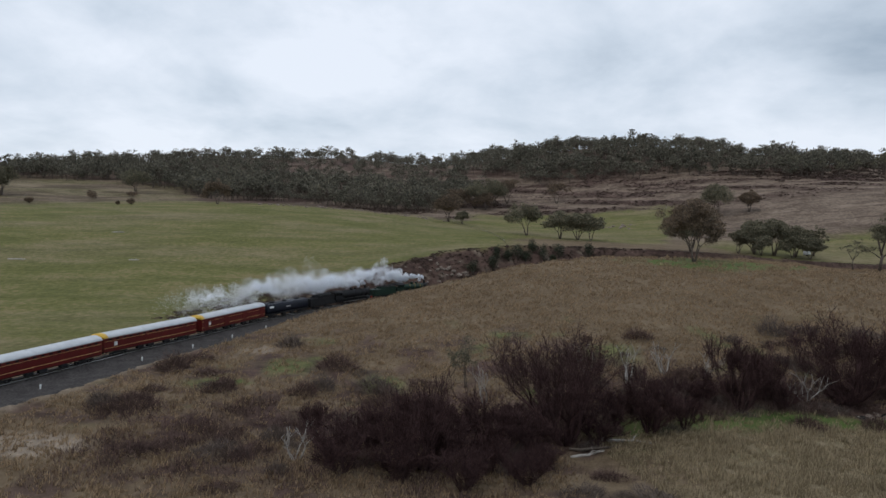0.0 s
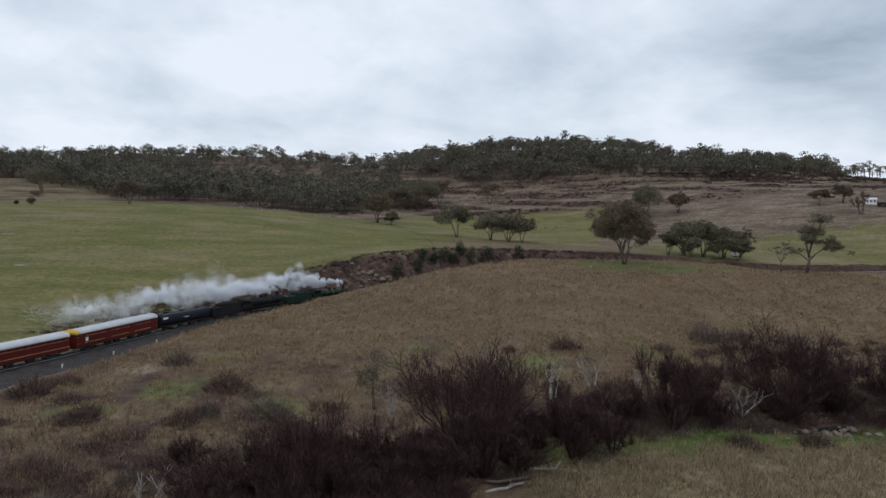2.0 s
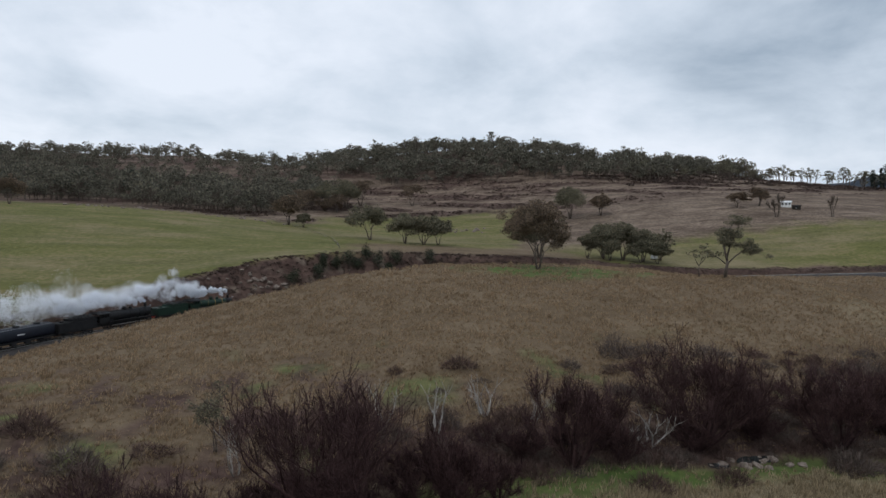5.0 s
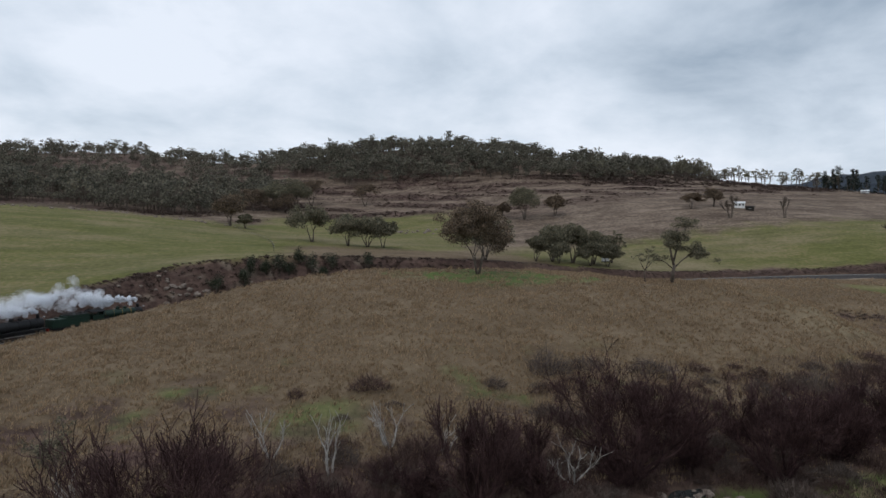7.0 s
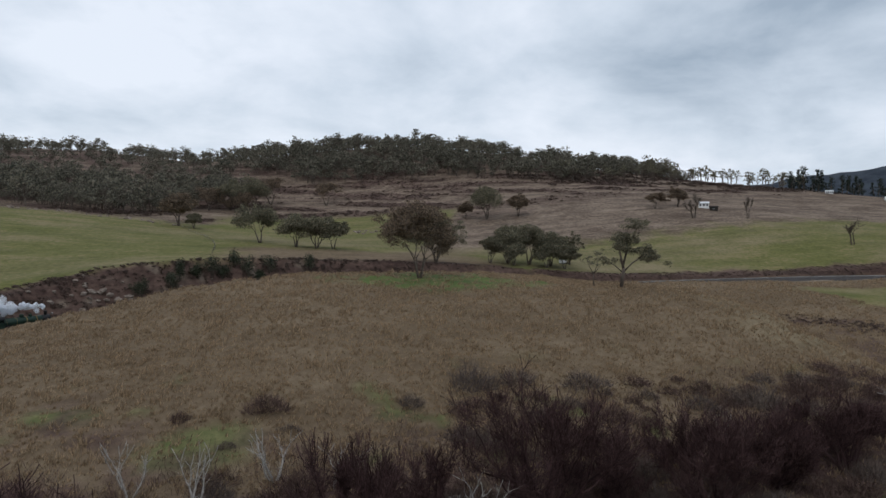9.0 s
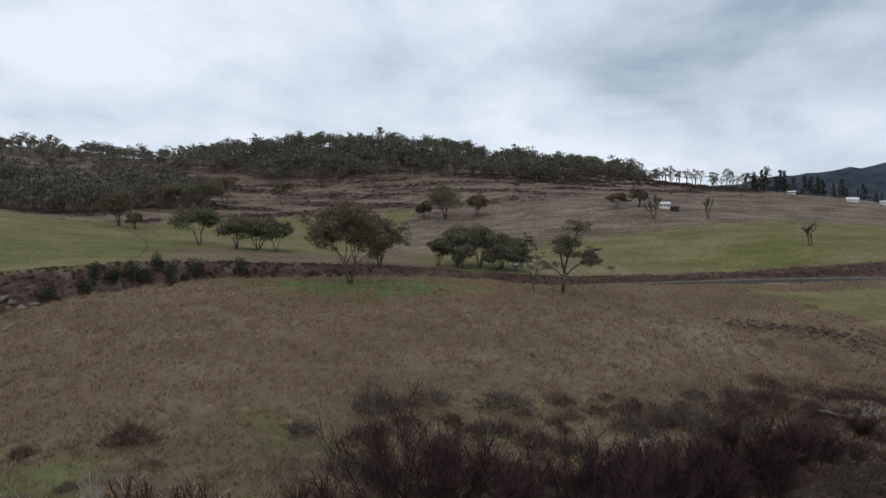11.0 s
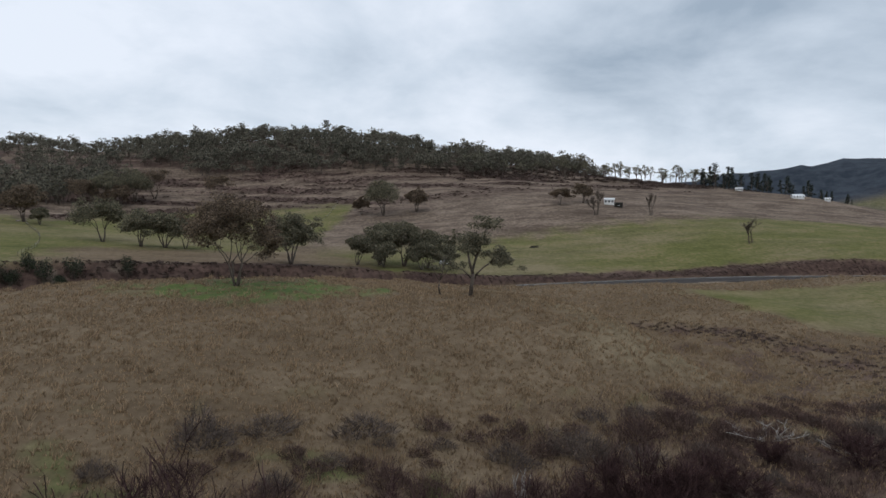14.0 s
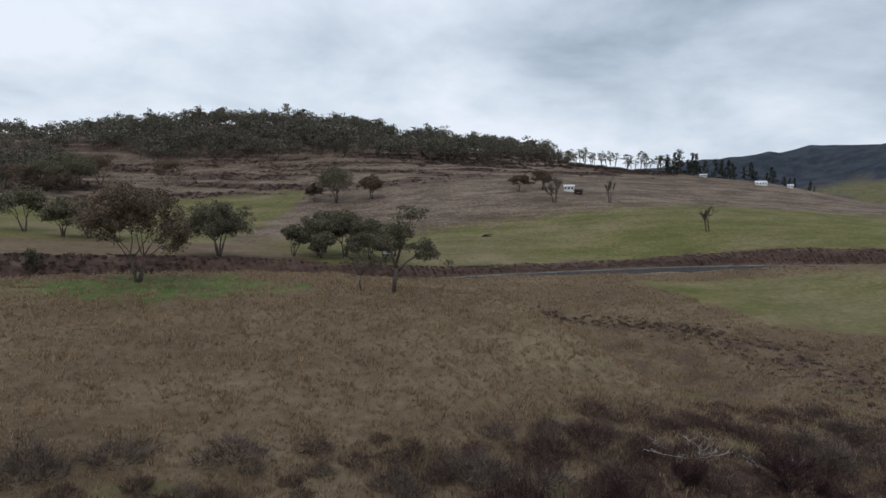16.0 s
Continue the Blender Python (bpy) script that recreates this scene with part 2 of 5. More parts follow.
def road_edge(y):
    """How far the gravelled service track reaches out beside the line."""
    return 5.4 + 2.8 * smooth(160, 130, y)


def land(x, y):
    """Height of the ground."""
    x, y = np.asarray(x, float), np.asarray(y, float)
    z = np.full(x.shape, VALLEY)
    for cx, cy, r, a in NEAR_RISES + BROAD_RISES + BACK_HILLS:
        z = z + a * np.exp(-((x - cx) ** 2 + (y - cy) ** 2) / (2 * r * r))
    for cx, cy, r, a in RANGE:
        z = z + a * np.exp(-((x - cx) ** 2 + (y - cy) ** 2) / (2 * r * r)) * (1 + 0.12 * wobble(x, y, 700, 5))
    away = smooth(350, 700, np.hypot(x - 80, y - 150))
    z = z + 0.22 * wobble(x, y, 26, 1) + 0.09 * wobble(x, y, 6, 2, 3) + away * 3.0 * wobble(x, y, 240, 3)
    d, rz, side = track_near(x, y)
    bed = rz - 0.75
    steep = np.where(side > 0, 0.95, 0.62) * (1 + 0.12 * wobble(x, y, 9, 8))
    reach = np.where(side > 0, 4.2, road_edge(y) - 0.2)
    z = np.minimum(z, bed + np.maximum(0, d - reach) * steep)
    z = np.maximum(z, bed - np.maximum(0, d - np.where(side > 0, 5.6, road_edge(y) + 0.4)) * 0.5)
    return np.where(d < 4.0, bed, z)


def axis_steps(spans):
    out = []
    for a, b, s in spans:
        out += list(np.linspace(a, b, max(1, round((b - a) / s)), endpoint=False))
    return np.array(out + [spans[-1][1]])


def mesh_object(name, verts, faces, mat, parent=None, smooth_faces=True):
    me = bpy.data.meshes.new(name)
    if isinstance(verts, np.ndarray):
        me.vertices.add(len(verts))
        me.vertices.foreach_set("co", verts.astype(np.float32).ravel())
        me.loops.add(faces.size)
        me.loops.foreach_set("vertex_index", faces.astype(np.int32).ravel())
        me.polygons.add(len(faces))
        me.polygons.foreach_set("loop_start", np.arange(0, faces.size, faces.shape[1], dtype=np.int32))
        me.update(calc_edges=True)
    else:
        me.from_pydata(verts, [], faces)
    if mat:
        me.materials.append(mat)
    if smooth_faces:
        me.polygons.foreach_set("use_smooth", [True] * len(me.polygons))
    ob = new(name, me)
    ob.parent = parent
    return ob


GX = axis_steps([(-4600, -1000, 200), (-1000, -420, 18), (-420, -110, 5), (-110, 420, 1.5), (420, 560, 4), (560, 1000, 14), (1000, 3200, 60), (3200, 4600, 250)])
GY = axis_steps([(-4600, -600, 250), (-600, 30, 20), (30, 262, 1.4), (262, 620, 3.5), (620, 1100, 12), (1100, 3200, 60), (3200, 4600, 250)])
gx, gy = np.meshgrid(GX, GY)
gz = land(gx, gy)
gd, _, gside = track_near(gx, gy)
nx, ny = len(GX), len(GY)
idx = np.arange(nx * ny).reshape(ny, nx)
quads = np.stack([idx[:-1, :-1], idx[:-1, 1:], idx[1:, 1:], idx[1:, :-1]], -1).reshape(-1, 4)
ground = mesh_object("ground", np.stack([gx, gy, gz], -1).reshape(-1, 3), quads, GROUND)
tagged(ground, "rolling brown winter grassland with green pasture and a creek flat", "ground", kind="structure")


DITCH = ([178, 182, 181, 174, 165, 155, 146], [125, 147, 159, 175, 185, 192, 205])


def zones(x, y, z, d, side):
    """How far each kind of cover, and the painted distance haze, spreads, from the plan."""
    e = wobble(x, y, 22, 11)
    beyond = (side > 0)
    # the pasture hill past the line, the flat behind it, the long paddock by the line and the near paddock
    hill = beyond * smooth(0, 3, d - 7 - 8.5 * smooth(-42, -22, x) + 1.5 * e) * smooth(36, 20, x + 0.02 * (y - 250) + 4 * e) * smooth(405, 372, y + 0.06 * x + 9 * e - 120 * smooth(-130, -200, x))
    hill = hill * (0.45 + 0.55 * smooth(22, -22, y - np.clip(352 + 0.55 * (x + 215), 345, 420) + 6 * e))
    back = smooth(275, 290, y + 4 * e) * smooth(456, 438, y + 0.1 * np.abs(x - 70) + 5 * e) * smooth(10, 22, x + 4 * e) * smooth(140, 134, x - (y - 400) * 0.4 + 2 * e)
    paddock = beyond * smooth(9, 14, d + 2 * e) * smooth(95, 125, x + 5 * e) * smooth(325, 300, y - 0.06 * (x - 250) + 6 * e)
    near = (~beyond) * smooth(15, 21, d + 2 * e) * smooth(189, 199, x + 3 * e) * smooth(163, 173, y + 1.0 * (x - 200) + 3 * e)
    pasture = np.clip(hill + back + paddock + near, 0, 1)
    shade_tree = smooth(1.3, 0.75, np.hypot((x - 76) / 20, (y - 189) / 13) + 0.3 * e) * smooth(-1.3, 0.1, wobble(x, y, 5, 45))
    creek = smooth(5.0, 1.5, np.abs(y - 92 - 0.06 * x + 2 * e)) * smooth(16, 26, x) * 0.85
    spots = 0.8 * smooth(0.75, 1.25, wobble(x, y, 17, 21)) * (~beyond) * smooth(150, 110, y) * smooth(75, 95, y)
    patches = 0
    for px, py, pr in ((-24, 109, 5), (-17, 88, 4), (-34, 100, 3), (-9, 104, 3), (30, 118, 5), (150, 147, 4), (12, 128, 3)):
        patches = patches + 0.62 * smooth(1.2, 0.5, np.hypot((x - px) / 1.5, y - py) / pr + 0.3 * e)
    lush = np.clip(shade_tree + creek + spots + patches, 0, 1)
    straw = (~beyond) * smooth(98, 91, y + 3 * e) * smooth(24, 34, x)
    brow = smooth(110, 132, x + 4 * e) * smooth(150, 139, x) * smooth(132, 146, y) * smooth(222, 208, y)
    straw = np.clip(straw + (~beyond) * 0.8 * brow, 0, 1)
    terrace = smooth(0.0, 0.6, wobble(x * 0.35, z * 7.0, 38, 31, 5) + 0.25 + 0.35 * smooth(0.2, 1.0, wobble(x, y, 90, 32))) * smooth(395, 450, y + 0.16 * (250 - x) + 6 * e) * smooth(1000, 900, y)
    bank = smooth(3.5, 5, d) * smooth(18.5, 14.5, d + 1.5 * e) * beyond * smooth(-48, -30, x) * 0.95
    ditch_x = np.interp(y, DITCH[1], DITCH[0])
    ditch = 0.85 * (~beyond) * smooth(5.5, 1.0, np.abs(x - ditch_x + 2.5 * e)) * smooth(120, 132, y) * smooth(206, 200, y) * smooth(-0.7, 0.3, wobble(x, y, 11, 43))
    ditch = ditch + 0.65 * (~beyond) * smooth(-0.2, 0.6, wobble(x, y, 13, 44)) * smooth(142, 152, x) * smooth(205, 190, x) * smooth(190, 172, y + 0.5 * (x - 160)) * smooth(95, 110, y)
    litter = (~beyond) * smooth(9, 4, np.abs(y - 101 - 0.07 * x + 14 * smooth(25, 5, x) + 2 * e)) * smooth(-40, -20, x) * smooth(150, 130, x) * 0.85
    brush = 0.85 * (~beyond) * smooth(0.1, 0.7, wobble(x, y, 15, 47)) * smooth(140, 125, y) * smooth(30, 15, x) * smooth(7, 10, d)
    gully = ditch + litter + brush + 0.6 * smooth(0.1, 0.7, wobble(x, y, 14, 41)) * (~beyond) * smooth(128, 116, y) * smooth(97, 103, y)
    scrub = np.clip(terrace * 0.9 + bank + gully, 0, 1) * (1 - pasture)
    dirt = (~beyond) * smooth(0.6, -0.4, d - road_edge(y) - 0.5 + 0.5 * e) + smooth(0.8, 1.2, wobble(x, y, 8, 51)) * bank * 0.8 * smooth(70, 40, x)
    dirt = dirt + smooth(5, 3.5, np.hypot((x + 46) / 1.6, y - 74)) * 0.9 + 0.6 * smooth(3.2, 1.5, np.hypot((x + 30) / 1.8, y - 119) + 0.8 * e)
    # haze-tinted colour sets in with distance, less over the valley fields
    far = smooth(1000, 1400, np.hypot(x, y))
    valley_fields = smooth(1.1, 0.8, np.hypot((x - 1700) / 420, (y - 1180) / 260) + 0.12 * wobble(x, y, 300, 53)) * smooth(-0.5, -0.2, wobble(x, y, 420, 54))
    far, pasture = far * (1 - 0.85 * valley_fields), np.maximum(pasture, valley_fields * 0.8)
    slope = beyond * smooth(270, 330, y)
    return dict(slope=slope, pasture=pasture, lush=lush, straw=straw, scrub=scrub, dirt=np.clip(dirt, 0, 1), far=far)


for key, val in zones(gx, gy, gz, gd, gside).items():
    a = ground.data.attributes.new(key, "FLOAT", "POINT")
    a.data.foreach_set("value", np.ravel(val).astype(np.float32))

# ---- mesh building ----


class Geo:
    """Gathers vertices and faces for one mesh."""

    def __init__(self):
        self.v, self.f = [], []
        self.av, self.af, self.count = [], [], 0  # blades, kept as arrays

    def tube(self, pts, radii, sides=5, cap=True):
        base, rings = len(self.v), len(pts)
        for i, (p, r) in enumerate(zip(pts, radii)):
            a, b = pts[max(0, i - 1)], pts[min(rings - 1, i + 1)]
            d = (Vector(b) - Vector(a)).normalized()
            u = d.orthogonal().normalized()
            w = d.cross(u)
            for k in range(sides):
                t = 6.28319 * k / sides
                self.v.append(tuple(Vector(p) + r * (math.cos(t) * u + math.sin(t) * w)))
        for i in range(rings - 1):
            for k in range(sides):
                m = (k + 1) % sides
                self.f.append((base + i * sides + k, base + i * sides + m, base + (i + 1) * sides + m, base + (i + 1) * sides + k))
        if cap:
            self.f.append(tuple(base + k for k in reversed(range(sides))))
            self.f.append(tuple(base + (rings - 1) * sides + k for k in range(sides)))

    def slivers(self, starts, ends, width):
        """Thin three-cornered twigs or blades, from arrays of starts and ends."""
        s, e = np.asarray(starts), np.asarray(ends)
        d = e - s
        side = np.cross(d, np.random.normal(size=d.shape))
        side = side / (np.linalg.norm(side, axis=1)[:, None] + 1e-9) * width / 2
        self.blades(np.stack([s - side, s + side, e], 1))

    def blades(self, corners):
        n, k = corners.shape[:2]
        self.av.append(corners.reshape(-1, 3))
        self.af.append(np.arange(n * k).reshape(-1, k) + self.count)
        self.count += n * k

    def arrays(self):
        if self.av:
            return np.vstack(self.av), np.vstack(self.af)
        return np.array(self.v), np.array(self.f)

    def leaves(self, centre, radii, count, size, hollow=0.5):
        """Small leaf blades scattered through a clump, denser towards its outside."""
        d = np.random.normal(size=(count, 3))
        d /= np.linalg.norm(d, axis=1)[:, None]
        r = (hollow + (1 - hollow) * np.random.rand(count, 1)) ** 0.6
        c = np.asarray(centre) + d * r * np.asarray(radii)
        t = np.random.normal(size=(count, 3)) + d * 0.4
        t /= np.linalg.norm(t, axis=1)[:, None]
        t = t * size * np.random.uniform(0.6, 1.4, (count, 1))
        w = np.cross(t, np.random.normal(size=(count, 3)))
        w = w / (np.linalg.norm(w, axis=1)[:, None] + 1e-9) * size * 0.42
        self.blades(np.stack([c - t * 0.5, c + w, c + t * 0.5, c - w], 1))

    def box(self, x0, x1, y0, y1, z0, z1, bevel=0.0):
        bm = bmesh.new()
        bmesh.ops.create_cube(bm, size=1)
        for v in bm.verts:
            v.co = Vector((x0 + (v.co.x + 0.5) * (x1 - x0), y0 + (v.co.y + 0.5) * (y1 - y0), z0 + (v.co.z + 0.5) * (z1 - z0)))
        if bevel:
            bmesh.ops.bevel(bm, geom=bm.edges[:], offset=bevel, segments=2, affect="EDGES", clamp_overlap=True)
        self.add(bm)

    def add(self, bm):
        base = len(self.v)
        bm.verts.index_update()
        self.v += [tuple(v.co) for v in bm.verts]
        self.f += [tuple(base + v.index for v in f.verts) for f in bm.faces]
        bm.free()

    def loft(self, sections):
        """Skin a row of equal rings of points, with closed ends."""
        base, n = len(self.v), len(sections[0])
        for s in sections:
            self.v += [tuple(p) for p in s]
        for i in range(len(sections) - 1):
            for k in range(n):
                m = (k + 1) % n
                self.f.append((base + i * n + k, base + i * n + m, base + (i + 1) * n + m, base + (i + 1) * n + k))
        self.f.append(tuple(base + k for k in reversed(range(n))))
        self.f.append(tuple(base + (len(sections) - 1) * n + k for k in range(n)))

    def make(self, name, mat, parent=None, smooth_faces=False):
        if self.av:
            return mesh_object(name, *self.arrays(), mat, parent, smooth_faces)
        return mesh_object(name, self.v, self.f, mat, parent, smooth_faces)


def part(name, geo, mat, parent, label="", smooth_faces=False):
    ob = geo.make(name, mat, parent, smooth_faces)
    if label:
        ob["label"] = label
    return ob


def empty(name, x, y, z=None, turn=0.0, scale=1.0):
    ob = new(name)
    ob.matrix_world = pose(x, y, land(x, y) - 0.1 if z is None else z, 0, 0, turn) @ Matrix.Scale(scale, 4)
    return ob


def branches(rng, stems, depth, spread_angle, up, bend, ratio, kids):
    """A branching skeleton of unit size: limbs as (points, radii), and the tips with their directions."""
    limbs, tips = [], []

    def grow(p, d, length, r, level):
        pts, rad = [p], [r]
        steps = 4 if level > 0 else 3
        for i in range(steps):
            d = (d + Vector((rng.uniform(-bend, bend), rng.uniform(-bend, bend), rng.uniform(-bend, bend) + up * 0.12))).normalized()
            p = p + d * length / steps
            pts.append(p)
            rad.append(r * (1 - 0.42 * (i + 1) / steps))
        limbs.append((pts, rad, level))
        if level == 0:
            tips.append((p, d))
            return
        if level == 3 and rng.random() < 0.6:
            tips.append((pts[-1] + Vector((rng.uniform(-0.1, 0.1), rng.uniform(-0.1, 0.1), -0.03)), d))
        if level <= 2:
            tips.append((pts[2], d))
            tips.append((pts[-1], d))
        count = rng.choice(kids)
        turn = rng.uniform(0, 6.28)
        for k in range(count):
            a = turn + 6.28 * k / count + rng.uniform(-0.4, 0.4)
            side = d.orthogonal().normalized()
            side.rotate(Matrix.Rotation(a, 3, d))
            tilt = rng.uniform(0.6, 1.15) * spread_angle
            grow(p if k else pts[-1], (d * math.cos(tilt) + side * math.sin(tilt)).normalized(), length * ratio * rng.uniform(0.8, 1.2), rad[-1] * (0.82 if k == 0 else 0.66), level - 1)

    for p, d, length, r in stems:
        grow(Vector(p), Vector(d).normalized(), length, r, depth)
    return limbs, tips


def fitted(limbs, tips, height, width):
    """Scale a skeleton to a height and a width."""
    pts = np.array([q for l in limbs for q in l[0]])
    kz = height / pts[:, 2].max()
    kx = width / max(np.ptp(pts[:, 0]), np.ptp(pts[:, 1]))
    sc = lambda q: Vector((q[0] * kx, q[1] * kx, q[2] * kz))
    return [([sc(q) for q in p], r, lv) for p, r, lv in limbs], [(sc(q), d) for q, d in tips], kx


def leaf_clump(crown, rng, p, r, leaves, leaf_size, flat=0.55):
    """A flat-bottomed pad of leaves, with a looser fringe."""
    n = int(leaves * rng.uniform(0.7, 1.25))
    crown.leaves(p + Vector((0, 0, r * 0.25)), (r, r, r * flat), n, leaf_size, 0.15)
    crown.leaves(p + Vector((rng.uniform(-0.5, 0.5) * r, rng.uniform(-0.5, 0.5) * r, -0.1 * r)), (r * 1.25, r * 1.25, r * flat * 1.2), n // 4, leaf_size * 0.8, 0.3)


def gum_tree(name, label, x, y, height, width, seed, leaf=None, trunks=1, clump=0.07, leaves=62, leaf_size=0.34, thick=0.022, fork=0.3, density=0.85, lean=0.0, z=None, base=0.38, flare=(0.15, 0.5), turn=0.0):
    """A eucalypt: trunk, spreading limbs and separate pads of leaves at the limbs' ends."""
    rng = random.Random(seed)
    np.random.seed(seed)
    stems = []
    for k in range(trunks):
        a = 6.28 * k / trunks + rng.uniform(0, 1.2)
        tilt = lean if trunks == 1 else rng.uniform(*flare)
        stems.append(((0.02 * math.cos(a), 0.02 * math.sin(a), 0), (math.cos(a) * tilt, math.sin(a) * tilt, 1), fork, 1.0 if trunks == 1 else 0.7))
    best = None
    for k in range(8):  # keep the best balanced of a few growths
        grown = branches(random.Random(seed * 10 + k), stems, 4, 0.66, 0.35, 0.22, 0.78, (2, 2, 3))
        q = np.array([tuple(p) for p, d in grown[1]])
        score = np.linalg.norm(q[:, :2].mean(0)) + abs(np.ptp(q[:, 0]) - np.ptp(q[:, 1])) * 0.3 + max(0, 0.35 - q[:, 2].min() / q[:, 2].max())
        if best is None or score < best[0]:
            best = (score, *grown)
    limbs, tips, k = fitted(best[1], best[2], height * 0.93, width * 0.88)
    tree = empty(name, x, y, z, turn)
    wood = Geo()
    for pts, rad, level in limbs:
        wood.tube(pts, [max(0.045, r * thick * 1.45 * height) for r in rad], 7 if level > 2 else 4)
    part("trunk", wood, BARK, tree, smooth_faces=True)
    crown = Geo()
    heads = [(pts[-1], 1.0 if level == 0 else 0.6) for pts, rad, level in limbs if level < 2] + [(pts[2], 0.8 if level < 2 else 0.5) for pts, rad, level in limbs if level < 3]
    for p, chance in heads:
        if rng.random() > density * chance or p.z < height * base * rng.uniform(0.8, 1.2):
            continue
        if chance < 1:
            p = p + Vector((rng.gauss(0, 0.05) * width, rng.gauss(0, 0.05) * width, -rng.random() * 0.1 * height))
        leaf_clump(crown, rng, p, clump * width * rng.uniform(0.7, 1.25), leaves, leaf_size)
    part("crown", crown, leaf or GUM_LEAF, tree)
    tagged(tree, label, "tree", "paddock trees")
    return tree


def limbed_gum(name, label, x, y, height, turn, seed, leaf, limbs, trunk_r, clump, leaves=60, leaf_size=0.3):
    """A gum with a few named limbs: each a line of (across, up) steps in tree heights, and how full its end is."""
    rng = random.Random(seed)
    np.random.seed(seed)
    tree = empty(name, x, y, None, turn)
    wood, crown = Geo(), Geo()
    for line, r0, r1, pads, spread in limbs:
        pts = [Vector((a * height, rng.uniform(-0.05, 0.05) * height * (k > 0), b * height)) for k, (a, b) in enumerate(line)]
        n = len(pts)
        wood.tube(pts, [trunk_r * (r0 + (r1 - r0) * k / (n - 1)) for k in range(n)], 7)
        for k in range(pads):
            c = pts[-1].lerp(pts[-2], rng.random() * 0.6)
            tip = c + Vector((rng.gauss(0, 1), rng.gauss(0, 1), rng.gauss(0.25, 0.6))) * spread * height
            mid = c.lerp(tip, 0.5) + Vector((0, 0, -0.01 * height))
            wood.tube([c, mid, tip], [trunk_r * r1 * 0.6, trunk_r * r1 * 0.4, 0.03], 4)
            leaf_clump(crown, rng, tip, clump * height * rng.uniform(0.7, 1.2), leaves, leaf_size)
    part("trunk", wood, BARK, tree, smooth_faces=True)
    part("crown", crown, leaf, tree)
    return tagged(tree, label, "tree", "paddock trees")


def bare_tree(name, label, category, x, y, height, width, seed, wood_mat=None, stems=7, depth=3, twigs=16, twig_len=0.09, twig_width=0.035, thick=0.016, flare=0.75, group="", kids=(2, 3), z=None):
    """A leafless many-stemmed tree with a haze of fine twigs."""
    rng = random.Random(seed)
    np.random.seed(seed)
    roots = []
    for k in range(stems):
        a = 6.28 * k / stems + rng.uniform(-0.3, 0.3)
        tilt = rng.uniform(0.1, 1.0) ** 0.8 * flare
        roots.append(((0.05 * math.cos(a), 0.05 * math.sin(a), 0), (math.cos(a) * tilt, math.sin(a) * tilt, 1), rng.uniform(0.26, 0.4), rng.uniform(0.6, 1.0)))
    limbs, tips = branches(rng, roots, depth, 0.52, 1.0, 0.24, 0.74, kids)
    limbs, tips, k = fitted(limbs, tips, height * 0.93, width * 0.93)
    tree = empty(name, x, y, z)
    wood = Geo()
    for pts, rad, level in limbs:
        wood.tube(pts, [max(0.036, r * thick * height) for r in rad], 6 if level > 1 else 3, False)
    part("trunk", wood, wood_mat or DARK_TWIG, tree, smooth_faces=True)
    if twigs:
        s, e = [], []
        for p, d in tips[::3] + [(q, (pts[-1] - pts[0]).normalized()) for pts, rad, level in limbs if level > 0 for q in pts[1:]]:
            for i in range(int(twigs * max(0.12, 1.3 - 1.25 * p.z / height))):
                o = Vector((rng.gauss(0, 0.55), rng.gauss(0, 0.55), rng.gauss(0.25, 0.4)))
                q = p + Vector((rng.uniform(-1, 1), rng.uniform(-1, 1), rng.uniform(-1, 1))) * 0.03 * width
                s.append(q)
                e.append(q + (d * 0.6 + o).normalized() * height * twig_len * rng.uniform(0.5, 1.5))
        fuzz = Geo()
        fuzz.slivers(np.array(s), np.array(e), twig_width)
        part("twig_mass", fuzz, wood_mat or DARK_TWIG, tree)["kind"] = "stuff"
    tagged(tree, label, category, group)
    return tree


def scrub_mesh(name, seed, mat_count=900, tall=1.0):
    """A low tangled mound of bare stalks, about two metres across."""
    np.random.seed(seed)
    a, r = np.random.uniform(0, 6.28, mat_count), np.sqrt(np.random.rand(mat_count))
    edge = 1 + 0.25 * np.sin(3 * a + seed)
    s = np.stack([r * np.cos(a) * edge, r * np.sin(a) * edge, np.random.uniform(-0.1, 0.6, mat_count) * (1.05 - r) * tall], 1)
    d = np.stack([np.cos(a) * r * 0.5, np.sin(a) * r * 0.5, np.full(mat_count, 0.55)], 1) + np.random.normal(size=(mat_count, 3)) * 0.4
    e = s + d / np.linalg.norm(d, axis=1)[:, None] * np.random.uniform(0.2, 0.75, (mat_count, 1))
    g = Geo()
    g.slivers(s, e, 0.028)
    return g


def leafy_bush(name, label, x, y, height, width, seed, leaf, group, z=None, leaves=900, leaf_size=0.26):
    """A dense rounded bush: short stems under an uneven leaf mass."""
    rng = random.Random(seed)
    np.random.seed(seed)
    bush = empty(name, x, y, z)
    wood, mass = Geo(), Geo()
    for k in range(7):
        a, r = rng.uniform(0, 6.28), rng.uniform(0.05, 0.32) * width
        top = Vector((math.cos(a) * r, math.sin(a) * r, height * rng.uniform(0.4, 0.75)))
        wood.tube([Vector((0, 0, 0)), top * 0.5 + Vector((0, 0, 0.1)), top], [0.09, 0.06, 0.03], 5)
        q = width * rng.uniform(0.2, 0.3)
        mass.leaves(top, (q, q, height * rng.uniform(0.2, 0.34)), leaves // 8, leaf_size, 0.2)
    mass.leaves((0, 0, height * 0.48), (width * 0.4, width * 0.4, height * 0.42), leaves // 4, leaf_size, 0.2)
    part("trunk", wood, BARK, bush, smooth_faces=True)
    part("leaf_mass", mass, leaf, bush)
    return tagged(bush, label, "bush", group)

